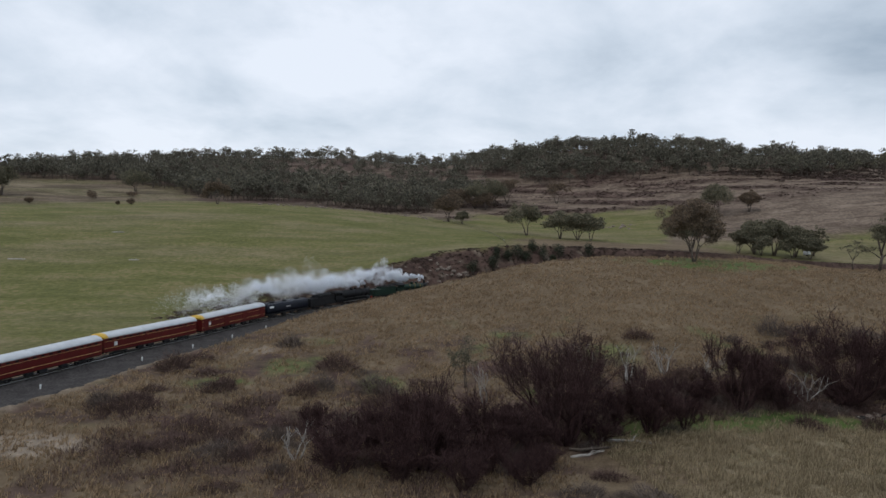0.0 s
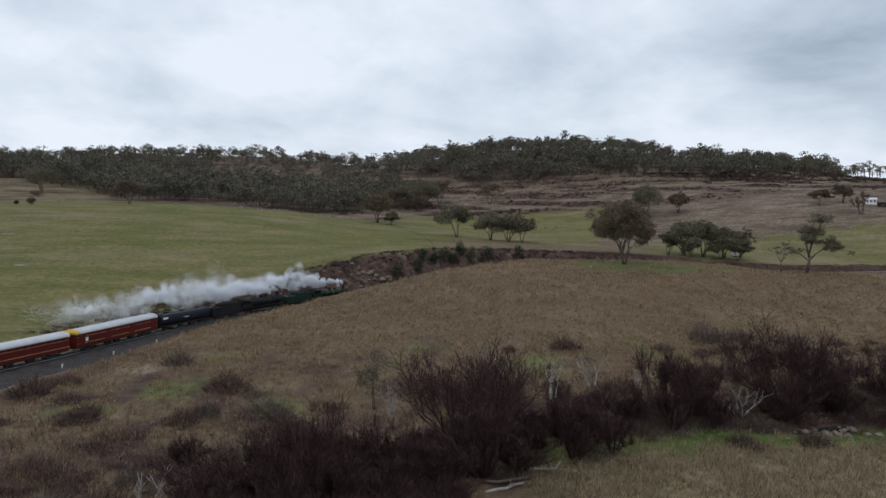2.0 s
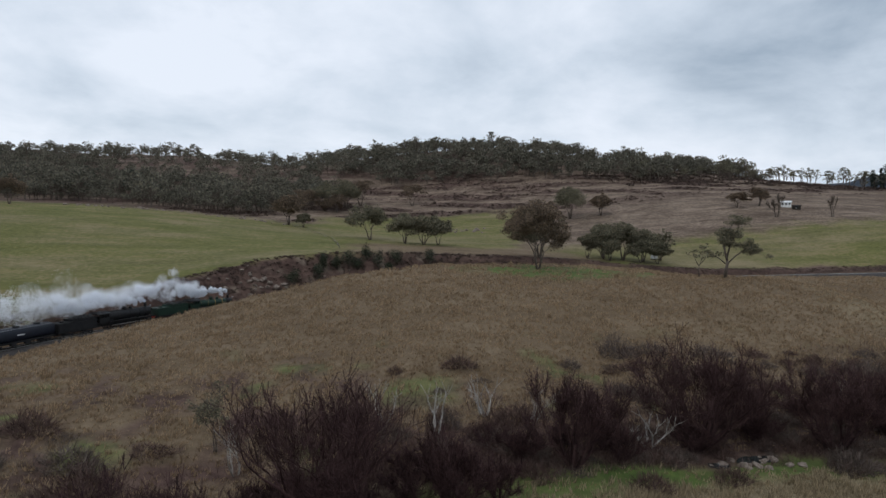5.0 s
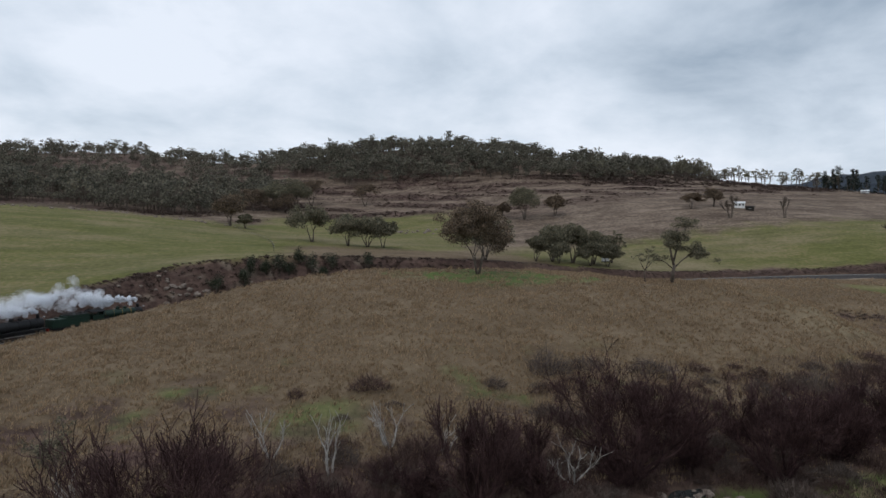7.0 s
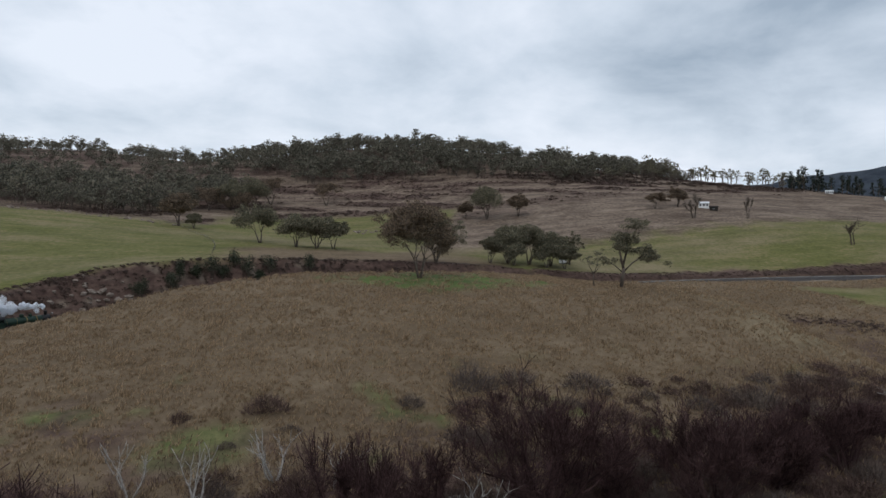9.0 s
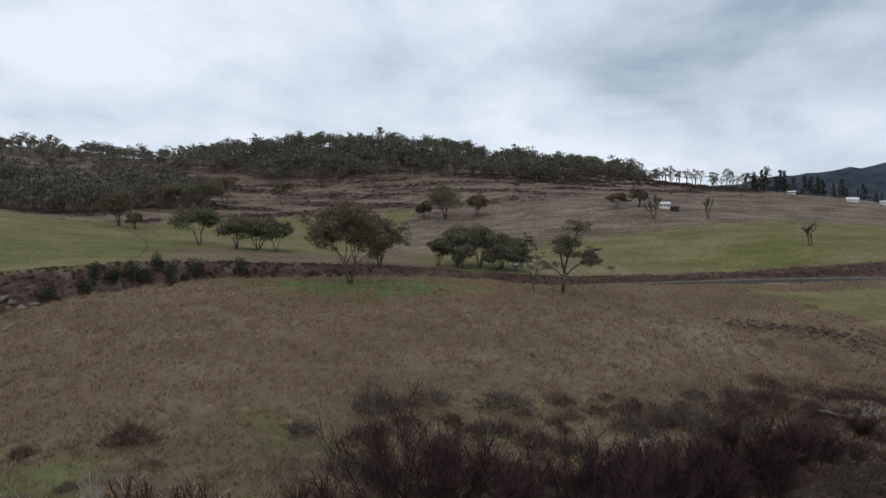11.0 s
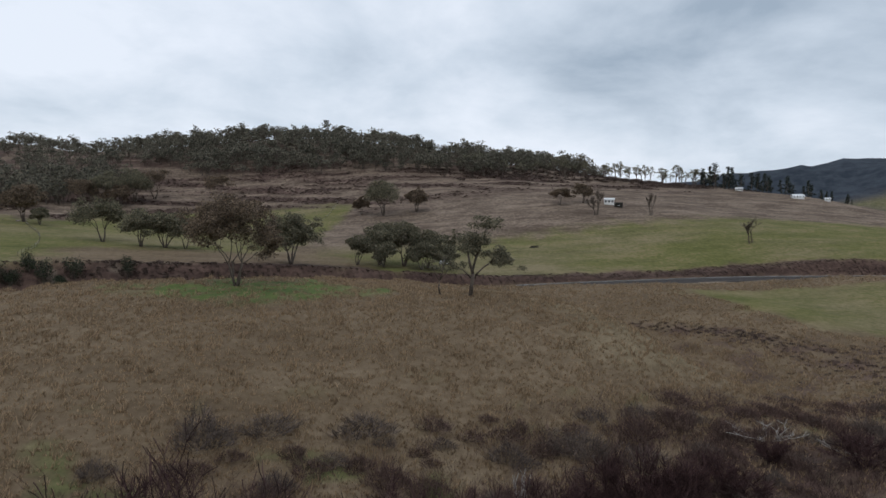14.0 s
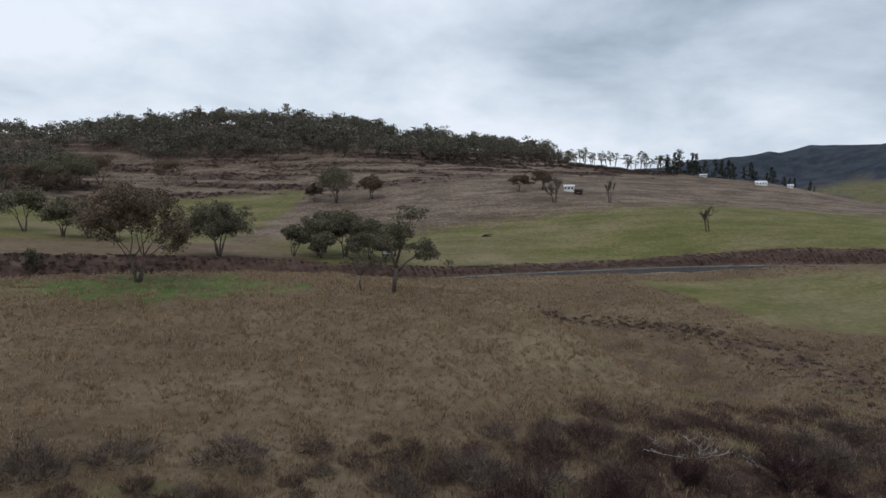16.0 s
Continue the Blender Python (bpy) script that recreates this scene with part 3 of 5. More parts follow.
# ---- railway ----
GRAVEL = paint("grey_track_ballast", (0.034, 0.031, 0.030), (0.090, 0.082, 0.079), 3.0, 0.95, bump=0.6)
RAIL_STEEL = paint("worn_rail_steel", (0.16, 0.15, 0.14), (0.42, 0.41, 0.40), 1.0, 0.35, 0.8)
SLEEPER = paint("weathered_sleepers", (0.06, 0.05, 0.045), (0.16, 0.14, 0.12), 5.0, 0.9)
WHITE_PAINT = paint("white_paint", (0.62, 0.62, 0.60), (0.80, 0.80, 0.78), 3.0, 0.6)
ROCK = paint("pale_weathered_rock", (0.12, 0.095, 0.08), (0.30, 0.25, 0.21), 1.2, 0.9, bump=0.8)

LINE_DIR = np.gradient(TRACK[:, :2], axis=0)
LINE_DIR /= np.linalg.norm(LINE_DIR, axis=1)[:, None]
LINE_SIDE = np.stack([LINE_DIR[:, 1], -LINE_DIR[:, 0]], 1)  # towards the creek
NEAR_LINE = (TRACK[:, 1] > -40) & (TRACK[:, 0] < 480)


def swept(name, profile, mat, label="", category="railway", kind="structure", ragged=0.0):
    g, rows = Geo(), []
    np.random.seed(5)
    for i in np.where(NEAR_LINE)[0]:
        row = []
        for k, (o, h) in enumerate(profile):
            o = o + max(0.0, float(road_edge(TRACK[i, 1])) - 5.4) * (o > 4)
            o2 = o + (np.random.normal() * ragged if k in (0, 1, len(profile) - 1, len(profile) - 2) else 0)
            row.append((TRACK[i, 0] + LINE_SIDE[i, 0] * o2, TRACK[i, 1] + LINE_SIDE[i, 1] * o2, TRACK[i, 2] + h))
        rows.append(row)
    g.loft(rows)
    return tagged(g.make(name, mat, None, True), label, category, kind=kind)


bed = swept("ballast_bed", [(-4.2, -1.2), (-3.4, -0.72), (-2.0, -0.20), (2.0, -0.20), (3.0, -0.62), (5.4, -0.68), (6.3, -1.2)], GRAVEL, "grey crushed stone railway bed with a service track", "ballast", ragged=0.12)
for o in (-0.7175, 0.7175):
    swept("rail", [(o - 0.035, -0.16), (o - 0.035, 0.0), (o + 0.035, 0.0), (o + 0.035, -0.16)], RAIL_STEEL, "worn steel rail on timber sleepers", "rail")
ties = Geo()
for i in np.where(NEAR_LINE)[0]:
    for half in (0, 1):
        x, y = TRACK[i, :2] + LINE_DIR[i] * 0.75 * half
        a, b = LINE_SIDE[i] * 1.22, LINE_DIR[i] * 0.12
        zt, base = TRACK[i, 2] - 0.15, len(ties.v)
        for zz in (zt - 0.12, zt):
            for sa, sb in ((-1, -1), (1, -1), (1, 1), (-1, 1)):
                ties.v.append((x + sa * a[0] + sb * b[0], y + sa * a[1] + sb * b[1], zz))
        ties.f += [tuple(base + q for q in f) for f in ((4, 5, 6, 7), (0, 1, 5, 4), (1, 2, 6, 5), (2, 3, 7, 6), (3, 0, 4, 7))]
tagged(ties.make("sleepers", SLEEPER), "weathered timber sleepers under the rails", "sleepers", kind="stuff")


def along(s):
    """Place, heading and rail height at a distance along the line."""
    i = np.interp(s, TRACK_S, np.arange(len(TRACK_S)))
    x, y, z = (np.interp(i, np.arange(len(TRACK)), TRACK[:, k]) for k in range(3))
    dx, dy = (np.interp(i, np.arange(len(TRACK)), LINE_DIR[:, k]) for k in range(2))
    return x, y, z, math.degrees(math.atan2(dy, dx))


def nearest_s(x, y):
    return TRACK_S[np.argmin((TRACK[:, 0] - x) ** 2 + (TRACK[:, 1] - y) ** 2)]


S0 = nearest_s(-53, 115.4)
for k, ds in enumerate((-22, -3, 9, 19, 30, 42, 52, 160, 195, 250)):
    x, y, z, a = along(S0 + ds)
    side = np.array([math.sin(radians(a)), -math.cos(radians(a))])
    g = Geo()
    g.box(-0.09, 0.09, -0.05, 0.05, 0, 0.75, 0.015)
    g.box(-0.16, 0.16, -0.07, -0.04, 0.42, 0.75, 0.01)
    post = empty("marker_post", x + side[0] * 5.5, y + side[1] * 5.5, z - 0.75, a)
    part("post", g, WHITE_PAINT, post)
    tagged(post, "short white painted marker post beside the track", "post", "trackside posts")

# ---- train ----
RED = paint("maroon_carriage_paint", (0.075, 0.007, 0.007), (0.125, 0.012, 0.010), 0.7, 0.4)
CREAM = paint("cream_lining", (0.50, 0.30, 0.12), (0.62, 0.42, 0.2), 2.0, 0.5)
ROOF_GREY = paint("pale_grey_carriage_roof", (0.42, 0.44, 0.46), (0.58, 0.60, 0.62), 0.6, 0.6)
YELLOW = paint("yellow_roof_end", (0.55, 0.33, 0.04), (0.70, 0.46, 0.08), 2.0, 0.5)
BLACK = paint("sooty_black_paint", (0.006, 0.006, 0.007), (0.018, 0.018, 0.019), 1.2, 0.6)
NAVY = paint("dark_blue_black_tank_paint", (0.006, 0.008, 0.014), (0.014, 0.017, 0.028), 0.8, 0.5)
GREEN = paint("dark_green_engine_paint", (0.006, 0.020, 0.013), (0.013, 0.036, 0.024), 0.8, 0.5)
STEEL = paint("bright_rod_steel", (0.22, 0.22, 0.22), (0.45, 0.45, 0.45), 2.0, 0.3, 0.8)
COAL = paint("black_coal", (0.008, 0.008, 0.008), (0.03, 0.03, 0.03), 6.0, 0.6, bump=0.8)
DARK_GLASS = paint("dark_window_glass", (0.012, 0.014, 0.016), (0.03, 0.034, 0.038), 0.5, 0.08)
RED_BEAM = paint("red_buffer_beam", (0.25, 0.02, 0.015), (0.36, 0.035, 0.02), 2.0, 0.5)
BRASS = paint("brass_trim", (0.35, 0.22, 0.07), (0.55, 0.38, 0.14), 3.0, 0.3, 0.8)


def barrel(x0, x1, r0, r1, zc, sides=24, yc=0.0):
    g = Geo()
    e = 0.04
    g.tube([(x0, yc, zc), (x0 + e, yc, zc), (x1 - e, yc, zc), (x1, yc, zc)], [r0 * 0.94, r0, r1, r1 * 0.94], sides)
    return g


def upright(x, y, z0, z1, r0, r1, sides=16, lip=0.0):
    g = Geo()
    pts, rad = [(x, y, z0), (x, y, z0 * 0.3 + z1 * 0.7), (x, y, z1 - 0.08), (x, y, z1)], [r0, (r0 + r1) / 2, r1 + lip, (r1 + lip) * 0.8]
    g.tube(pts, rad, sides)
    return g


def wheel(parent, x, y, r, spokes=10):
    hub = Geo()
    s = 1 if y > 0 else -1
    ring = []
    for rad, dy in ((r, 0), (r, 0.12 * s), (r * 0.86, 0.14 * s), (r * 0.84, 0.02 * s)):
        ring.append([(x + rad * math.cos(6.28319 * k / 24), y + dy, r + rad * math.sin(6.28319 * k / 24)) for k in range(24)])
    base = len(hub.v)
    for q in ring:
        hub.v += q
    for i in range(4):
        for k in range(24):
            hub.f.append((base + i * 24 + k, base + i * 24 + (k + 1) % 24, base + (i + 1) % 4 * 24 + (k + 1) % 24, base + (i + 1) % 4 * 24 + k))
    for k in range(spokes):
        a = 6.28319 * k / spokes
        hub.tube([(x, y + 0.06 * s, r), (x + 0.86 * r * math.cos(a), y + 0.06 * s, r + 0.86 * r * math.sin(a))], [0.06, 0.035], 4)
    hub.tube([(x, y, r), (x, y + 0.16 * s, r)], [0.14, 0.12], 10)
    return part("wheel", hub, BLACK, parent)


def bogie(parent, x, wheelbase=2.4, r=0.46):
    g = Geo()
    for s in (-1, 1):
        g.box(x - wheelbase * 0.72, x + wheelbase * 0.72, s * 1.02 - 0.06, s * 1.02 + 0.06, r - 0.08, r + 0.2, 0.03)
        for d in (-0.5, 0.5):
            g.box(x + d * wheelbase - 0.16, x + d * wheelbase + 0.16, s * 1.08 - 0.08, s * 1.08 + 0.08, r - 0.16, r + 0.16, 0.04)
    g.box(x - 0.25, x + 0.25, -1.05, 1.05, r, r + 0.3, 0.03)
    b = part("bogie", g, BLACK, parent)
    for d in (-0.5, 0.5):
        for s in (-0.72, 0.72):
            wheel(b, x + d * wheelbase, s, r, 0)
    return b


def vehicle(name, label, category, s_mid):
    x, y, z, a = along(s_mid)
    ob = new(name)
    ob.matrix_world = pose(x, y, z, 0, 0, a)
    return tagged(ob, label, category, "train")


def coach_section(half, x, inset=0.0, top=True):
    """One cross-section of a coach body with turned-under sides."""
    w = 1.45 - inset
    return [(x, -w * 0.97, 0.95), (x, -w, 1.5), (x, -w, 3.15), (x, w, 3.15), (x, w, 1.5), (x, w * 0.97, 0.95)]


def carriage(s_mid, windows, length=20.0):
    c = vehicle("railway_carriage", "maroon vintage railway carriage with pale grey roof and cream lining" if windows else "maroon railway van with pale grey roof and cream lining", "railway carriage", s_mid)
    h = length / 2
    g = Geo()
    g.loft([coach_section(h, -h, 0.03), coach_section(h, -h + 0.06), coach_section(h, h - 0.06), coach_section(h, h, 0.03)])
    part("body", g, RED, c)
    rows = []
    for x, k in ((-h - 0.12, 0.0), (-h - 0.05, 1.0), (-h + 0.9, 1.0), (h - 0.9, 1.0), (h + 0.05, 1.0), (h + 0.12, 0.0)):
        rows.append([(x, 1.52 * math.cos(t) * (0.97 + 0.03 * k), 3.15 + (0.02 + 0.72 * math.sin(t)) * (0.9 + 0.1 * k)) for t in np.linspace(0, math.pi, 13)] + [(x, -1.5, 3.12), (x, 1.5, 3.12)])
    g = Geo()
    g.loft(rows)
    roof = part("roof", g, ROOF_GREY, c, "pale grey curved roof", True)
    for k in range(9):
        x = -h + 1.6 + k * (length - 3.2) / 8
        part("roof_vent", upright(x, 0.0, 3.82, 3.97, 0.1, 0.11, 8, 0.02), ROOF_GREY, roof)
    g = Geo()
    g.loft([[(x, 1.535 * math.cos(t), 3.155 + 0.745 * math.sin(t)) for t in np.linspace(0.05, math.pi - 0.05, 13)] + [(x, -1.50, 3.13), (x, 1.50, 3.13)] for x in (-h - 0.135, -h + 0.75)])
    part("roof_end", g, YELLOW, c, "yellow end of the roof", True)
    for s in (-1, 1):
        for z, t in ((1.52, 0.035), (2.62, 0.022)):
            g = Geo()
            g.box(-h + 0.05, h - 0.05, s * 1.448, s * 1.463, z - t, z + t)
            part("lining", g, CREAM, c, "cream lining strip")
        for k in range(14 if windows else 4):
            step = (length - 2.4) / (13 if windows else 3)
            x = -h + 1.2 + k * step
            g = Geo()
            if windows:
                g.box(x - 0.28, x + 0.28, s * 1.446, s * 1.458, 2.72, 3.02, 0.004)
                part("window", g, DARK_GLASS, c)
            else:
                g.box(x - 0.6, x + 0.6, s * 1.445, s * 1.475, 1.08, 2.95, 0.01)
                part("door", g, RED, c)
        g = Geo()
        g.box(-h + 1.9, -h + 2.5, s * 1.45, s * 1.478, 1.75, 2.4, 0.004)
        part("panel", g, WHITE_PAINT, c, "pale notice panel")
    g = Geo()
    g.box(-h, h, -1.25, 1.25, 0.78, 0.97, 0.03)
    for k in (-3.4, -1.2, 2.4):
        for s in (-1, 1):
            g.box(k, k + 1.3, s * 1.05 - 0.3, s * 1.05 + 0.3, 0.35, 0.82, 0.04)
    g.tube([(-h - 0.6, 0, 0.95), (h + 0.6, 0, 0.95)], [0.09, 0.09], 8)
    part("underframe", g, BLACK, c)
    for k in (-h + 3.1, h - 3.1):
        bogie(c, k)
    g = Geo()
    g.box(h, h + 0.42, -0.6, 0.6, 1.0, 3.1, 0.06)
    part("gangway", g, BLACK, c)
    return c


def tender(s_mid, length, mat, label):
    c = vehicle("tender", label, "locomotive tender", s_mid)
    h = length / 2
    g = Geo()
    g.box(-h, h, -1.4, 1.4, 1.15, 2.75, 0.1)
    part("tank", g, mat, c)
    g = Geo()
    g.box(-h * 0.2, h * 0.96, -1.38, -1.3, 2.7, 3.25, 0.02)
    g.box(-h * 0.2, h * 0.96, 1.3, 1.38, 2.7, 3.25, 0.02)
    g.box(-h * 0.24, -h * 0.18, -1.38, 1.38, 2.7, 3.2, 0.02)
    part("coal_rails", g, mat, c)
    rng = random.Random(int(s_mid))
    g = Geo()
    for k in range(130):
        x, y = rng.uniform(-h * 0.15, h * 0.9), rng.uniform(-1.2, 1.2)
        z = 2.75 + 0.75 * (1 - (y / 1.5) ** 2) * rng.uniform(0.6, 1)
        bm = bmesh.new()
        bmesh.ops.create_icosphere(bm, subdivisions=1, radius=rng.uniform(0.16, 0.32), matrix=Matrix.Translation((x, y, z)))
        g.add(bm)
    part("coal", g, COAL, c, "heaped black coal")
    part("filler", upright(-h * 0.6, 0, 2.7, 3.05, 0.4, 0.4, 16, 0.04), mat, c)
    g = Geo()
    g.box(-h, h, -1.3, 1.3, 0.9, 1.16, 0.03)
    part("underframe", g, BLACK, c)
    for k in (-h * 0.52, h * 0.52):
        bogie(c, k, 1.9)
    return c


def engine(s_mid, length, mat, label, drive_r, drivers, big):
    c = vehicle("steam_locomotive", label, "steam locomotive", s_mid)
    h, zc = length / 2, 2.55 if big else 2.4
    r = 0.98 if big else 0.82
    cab = -h + 2.6
    part("boiler", barrel(cab - 0.4, h - 2.3, r * 1.04, r * 0.96, zc), mat, c, "", True)
    part("smokebox", barrel(h - 2.4, h - 0.9, r, r, zc), BLACK, c, "sooty black smokebox", True)
    part("smokebox_door", barrel(h - 0.92, h - 0.74, r * 0.8, r * 0.55, zc), BLACK, c, "", True)
    for k in range(4):
        x = cab + 0.6 + k * (h - 2.6 - cab - 0.6) / 3.5
        part("boiler_band", barrel(x, x + 0.07, r * 1.05, r * 1.05, zc), BRASS if not big else BLACK, c)
    part("chimney", upright(h - 1.6, 0, zc + r * 0.9, zc + r + 0.75, 0.3, 0.26, 18, 0.09), BLACK, c, "", True)
    part("steam_dome", upright(0.1, 0, zc + r * 0.9, zc + r + 0.55, 0.42, 0.34, 18, 0.0), mat, c, "", True)
    part("sand_dome", upright(1.7, 0, zc + r * 0.9, zc + r + 0.42, 0.34, 0.28, 18, 0.0), mat, c, "", True)
    g = Geo()
    g.box(-h + 0.3, cab, -1.38, -1.31, 1.5, 2.55, 0.01)
    g.box(-h + 0.3, cab, 1.31, 1.38, 1.5, 2.55, 0.01)
    for x in (-h + 0.3, -h + 1.35, cab - 0.14):
        for s in (-1, 1):
            g.box(x, x + 0.14, s * 1.345 - 0.035, s * 1.345 + 0.035, 2.55, 3.25)
    g.box(cab - 0.08, cab, -1.38, 1.38, 1.5, 3.3, 0.01)
    cabin = part("cab", g, mat, c)
    rows = [[(x, 1.5 * math.cos(t), 3.2 + 0.5 * math.sin(t)) for t in np.linspace(0, math.pi, 11)] + [(x, -1.45, 3.16), (x, 1.45, 3.16)] for x in (-h, cab + 0.15)]
    g = Geo()
    g.loft(rows)
    part("cab_roof", g, BLACK, cabin, "", True)
    g = Geo()
    for s in (-1, 1):
        g.box(cab, h - 0.5, s * 1.2 - 0.2, s * 1.2 + 0.2, 1.55, 1.62, 0.01)
        g.box(cab, h - 1.2, s * 1.22 - 0.02, s * 1.22 + 0.02, 1.3, 1.56, 0.01)
    part("running_board", g, mat, c)
    g = Geo()
    g.box(-h + 0.2, h - 0.3, -0.55, 0.55, 0.75, 1.5, 0.02)
    g.box(-h + 1.2, cab + 1.4, -0.8, 0.8, 0.9, 2.0, 0.05)
    part("underframe", g, BLACK, c)
    g = Geo()
    g.box(h - 0.42, h - 0.28, -1.3, 1.3, 0.85, 1.3, 0.02)
    beam = part("buffer_beam", g, RED_BEAM, c, "red buffer beam")
    for s in (-0.87, 0.87):
        g = Geo()
        g.tube([(h - 0.3, s, 1.07), (h + 0.1, s, 1.07), (h + 0.1, s, 1.07), (h + 0.14, s, 1.07)], [0.11, 0.09, 0.22, 0.2], 14)
        part("buffer", g, BLACK, beam)
    g = Geo()
    g.tube([(h - 0.5, 0, zc + r * 0.9 + 0.1), (h - 0.2, 0, zc + r * 0.9 + 0.1)], [0.16, 0.2], 12)
    part("headlight", g, STEEL, c, "round headlight")
    first = cab + 0.6
    xs = [first + k * (drive_r * 2 + 0.28) for k in range(drivers)]
    for s in (-0.72, 0.72):
        for x in xs:
            wheel(c, x, s, drive_r, 12)
        for x in (h - 2.3, h - 0.95):
            wheel(c, x, s, 0.46, 9)
        y = s * 1.42
        part("cylinder", barrel(h - 2.3, h - 1.1, 0.36, 0.36, 0.95, 16, y), mat, c, "", True)
        g = Geo()
        g.box(xs[0], xs[-1], y - 0.04 + 0.12 * s, y + 0.04 + 0.12 * s, drive_r - 0.06, drive_r + 0.06, 0.01)
        g.box(xs[1], h - 2.2, y - 0.03 - 0.04 * s, y + 0.03 - 0.04 * s, drive_r, drive_r + 0.1, 0.01)
        part("side_rod", g, STEEL, c, "bright steel coupling rods")
    return c


def tank_wagon(s_mid, length):
    c = vehicle("water_tank_wagon", "dark blue-black bogie water tank wagon with three round hatches", "tank wagon", s_mid)
    h = length / 2
    rows = []
    for x, k in ((-h + 0.2, 0.92), (-h + 0.3, 1.0), (h - 0.3, 1.0), (h - 0.2, 0.92)):
        rows.append([(x, 1.38 * k * math.copysign(abs(math.cos(t)) ** 0.6, math.cos(t)), 2.2 + 1.15 * k * math.copysign(abs(math.sin(t)) ** 0.75, math.sin(t))) for t in np.linspace(0, 6.28319, 28, endpoint=False)])
    g = Geo()
    g.loft(rows)
    part("tank", g, NAVY, c, "", True)
    for x in (-h * 0.6, 0, h * 0.6):
        part("hatch", upright(x, 0, 3.25, 3.62, 0.55, 0.55, 18, 0.06), BLACK, c)
    for s in (-1, 1):
        g = Geo()
        g.box(-h + 0.7, -h + 2.0, s * 1.385, s * 1.4, 2.35, 2.75)
        part("stencil", g, WHITE_PAINT, c, "faded white stencilled bars")
        g = Geo()
        g.box(-0.9, 0.5, s * 1.385, s * 1.4, 2.1, 2.25)
        part("stencil", g, WHITE_PAINT, c, "faded white stencilled bars")
        g = Geo()
        g.tube([(-h + 0.5, s * 1.2, 3.25), (h - 0.5, s * 1.2, 3.25)], [0.03, 0.03], 5)
        part("hand_rail", g, STEEL, c)
    g = Geo()
    g.box(-h, h, -1.3, 1.3, 0.85, 1.12, 0.03)
    for k in (-2.0, 0.8):
        for s in (-1, 1):
            g.box(k, k + 1.1, s * 1.0 - 0.28, s * 1.0 + 0.28, 0.4, 0.9, 0.05)
    part("underframe", g, BLACK, c)
    for k in (-h + 2.2, h - 2.2):
        bogie(c, k, 1.9)
    return c


HEAD = nearest_s(-6.5, 193) + 3.0
engine(HEAD - 6.2, 12.2, GREEN, "dark green steam locomotive with a short chimney, leading the train", 0.75, 3, False)
tender(HEAD - 16.4, 7.6, GREEN, "dark green coal tender behind the leading locomotive")
engine(HEAD - 27.6, 13.8, BLACK, "black steam locomotive running second in the train", 0.78, 4, True)
tender(HEAD - 39.0, 8.2, BLACK, "black coal tender behind the second locomotive")
tank_wagon(HEAD - 50.8, 14.2)
for k in range(5):
    carriage(HEAD - 69.0 - 21.4 * k, k > 0, 20.2)

# ---- steam ----


def steam_material():
    m = bpy.data.materials.new("white_steam")
    m.use_nodes = True
    n, l = m.node_tree.nodes, m.node_tree.links
    n.remove(n["Principled BSDF"])
    d, t, a = n.new("ShaderNodeBsdfDiffuse"), n.new("ShaderNodeBsdfTranslucent"), n.new("ShaderNodeMixShader")
    d.inputs[0].default_value, t.inputs[0].default_value = (0.9, 0.92, 0.95, 1), (0.9, 0.92, 0.95, 1)
    a.inputs[0].default_value = 0.5
    l.new(d.outputs[0], a.inputs[1]); l.new(t.outputs[0], a.inputs[2])
    l.new(a.outputs[0], n["Material Output"].inputs[0])
    return m


STEAM = steam_material()


def plume(source, length, rise, width, seed, flecks, thin):
    """Steam trailing back over the train: billows of fine droplets, ever looser to the rear."""
    rng = np.random.RandomState(seed)
    pts, sizes = [], []
    n = int(length / 1.1)
    for k in range(n):
        u = (k + 0.5) / n
        x, y, z, a = along(source - length * u)
        side = np.array([math.sin(radians(a)), -math.cos(radians(a))])
        wave = 0.8 * math.sin(u * 14 + seed) + 0.5 * math.sin(u * 31 + 2 * seed)
        drift = -(0.4 + 4.5 * u) + wave * 0.5
        cz = z + 4.4 + rise * (1 - math.exp(-5 * u)) + wave * 0.7 - 1.5 * u
        r = (0.5 + width * min(1, 3.2 * u) * (0.75 + 0.35 * math.sin(u * 23 + seed * 3))) * rng.uniform(0.75, 1.2)
        keep = max(0.0, 1 - thin * u ** 1.3) * (0.35 + 0.65 * math.sin(u * 11 + seed) ** 2)
        m = int(flecks * keep / n)
        for b in range(6):
            c = np.array([x + side[0] * drift, y + side[1] * drift, cz]) + rng.normal(size=3) * r * np.array([0.55, 0.55, 0.42])
            q = rng.normal(size=(m // 6, 3))
            q /= np.linalg.norm(q, axis=1)[:, None]
            q *= (rng.rand(len(q), 1) ** 0.45) * r * rng.uniform(0.35, 0.75)
            pts.append(c + q)
            sizes.append(np.full(len(q), 0.066 - 0.022 * u))
    p, s = np.vstack(pts), np.concatenate(sizes)[:, None]
    t = rng.normal(size=p.shape); t /= np.linalg.norm(t, axis=1)[:, None]
    w = np.cross(t, rng.normal(size=p.shape)); w /= np.linalg.norm(w, axis=1)[:, None]
    v = np.stack([p - t * s, p + w * s, p + t * s, p - w * s], 1).reshape(-1, 3)
    return v, np.arange(len(v)).reshape(-1, 4)


for src_s, args in ((HEAD - 1.7, (46, 3.0, 2.3, 3, 210000, 0.75)), (HEAD - 22.5, (60, 2.9, 2.5, 8, 230000, 0.95))):
    v, f = plume(src_s, *args)
    tagged(mesh_object("steam_plume", v, f, STEAM, None, False), "white steam trailing back over the train", "steam", kind="stuff")

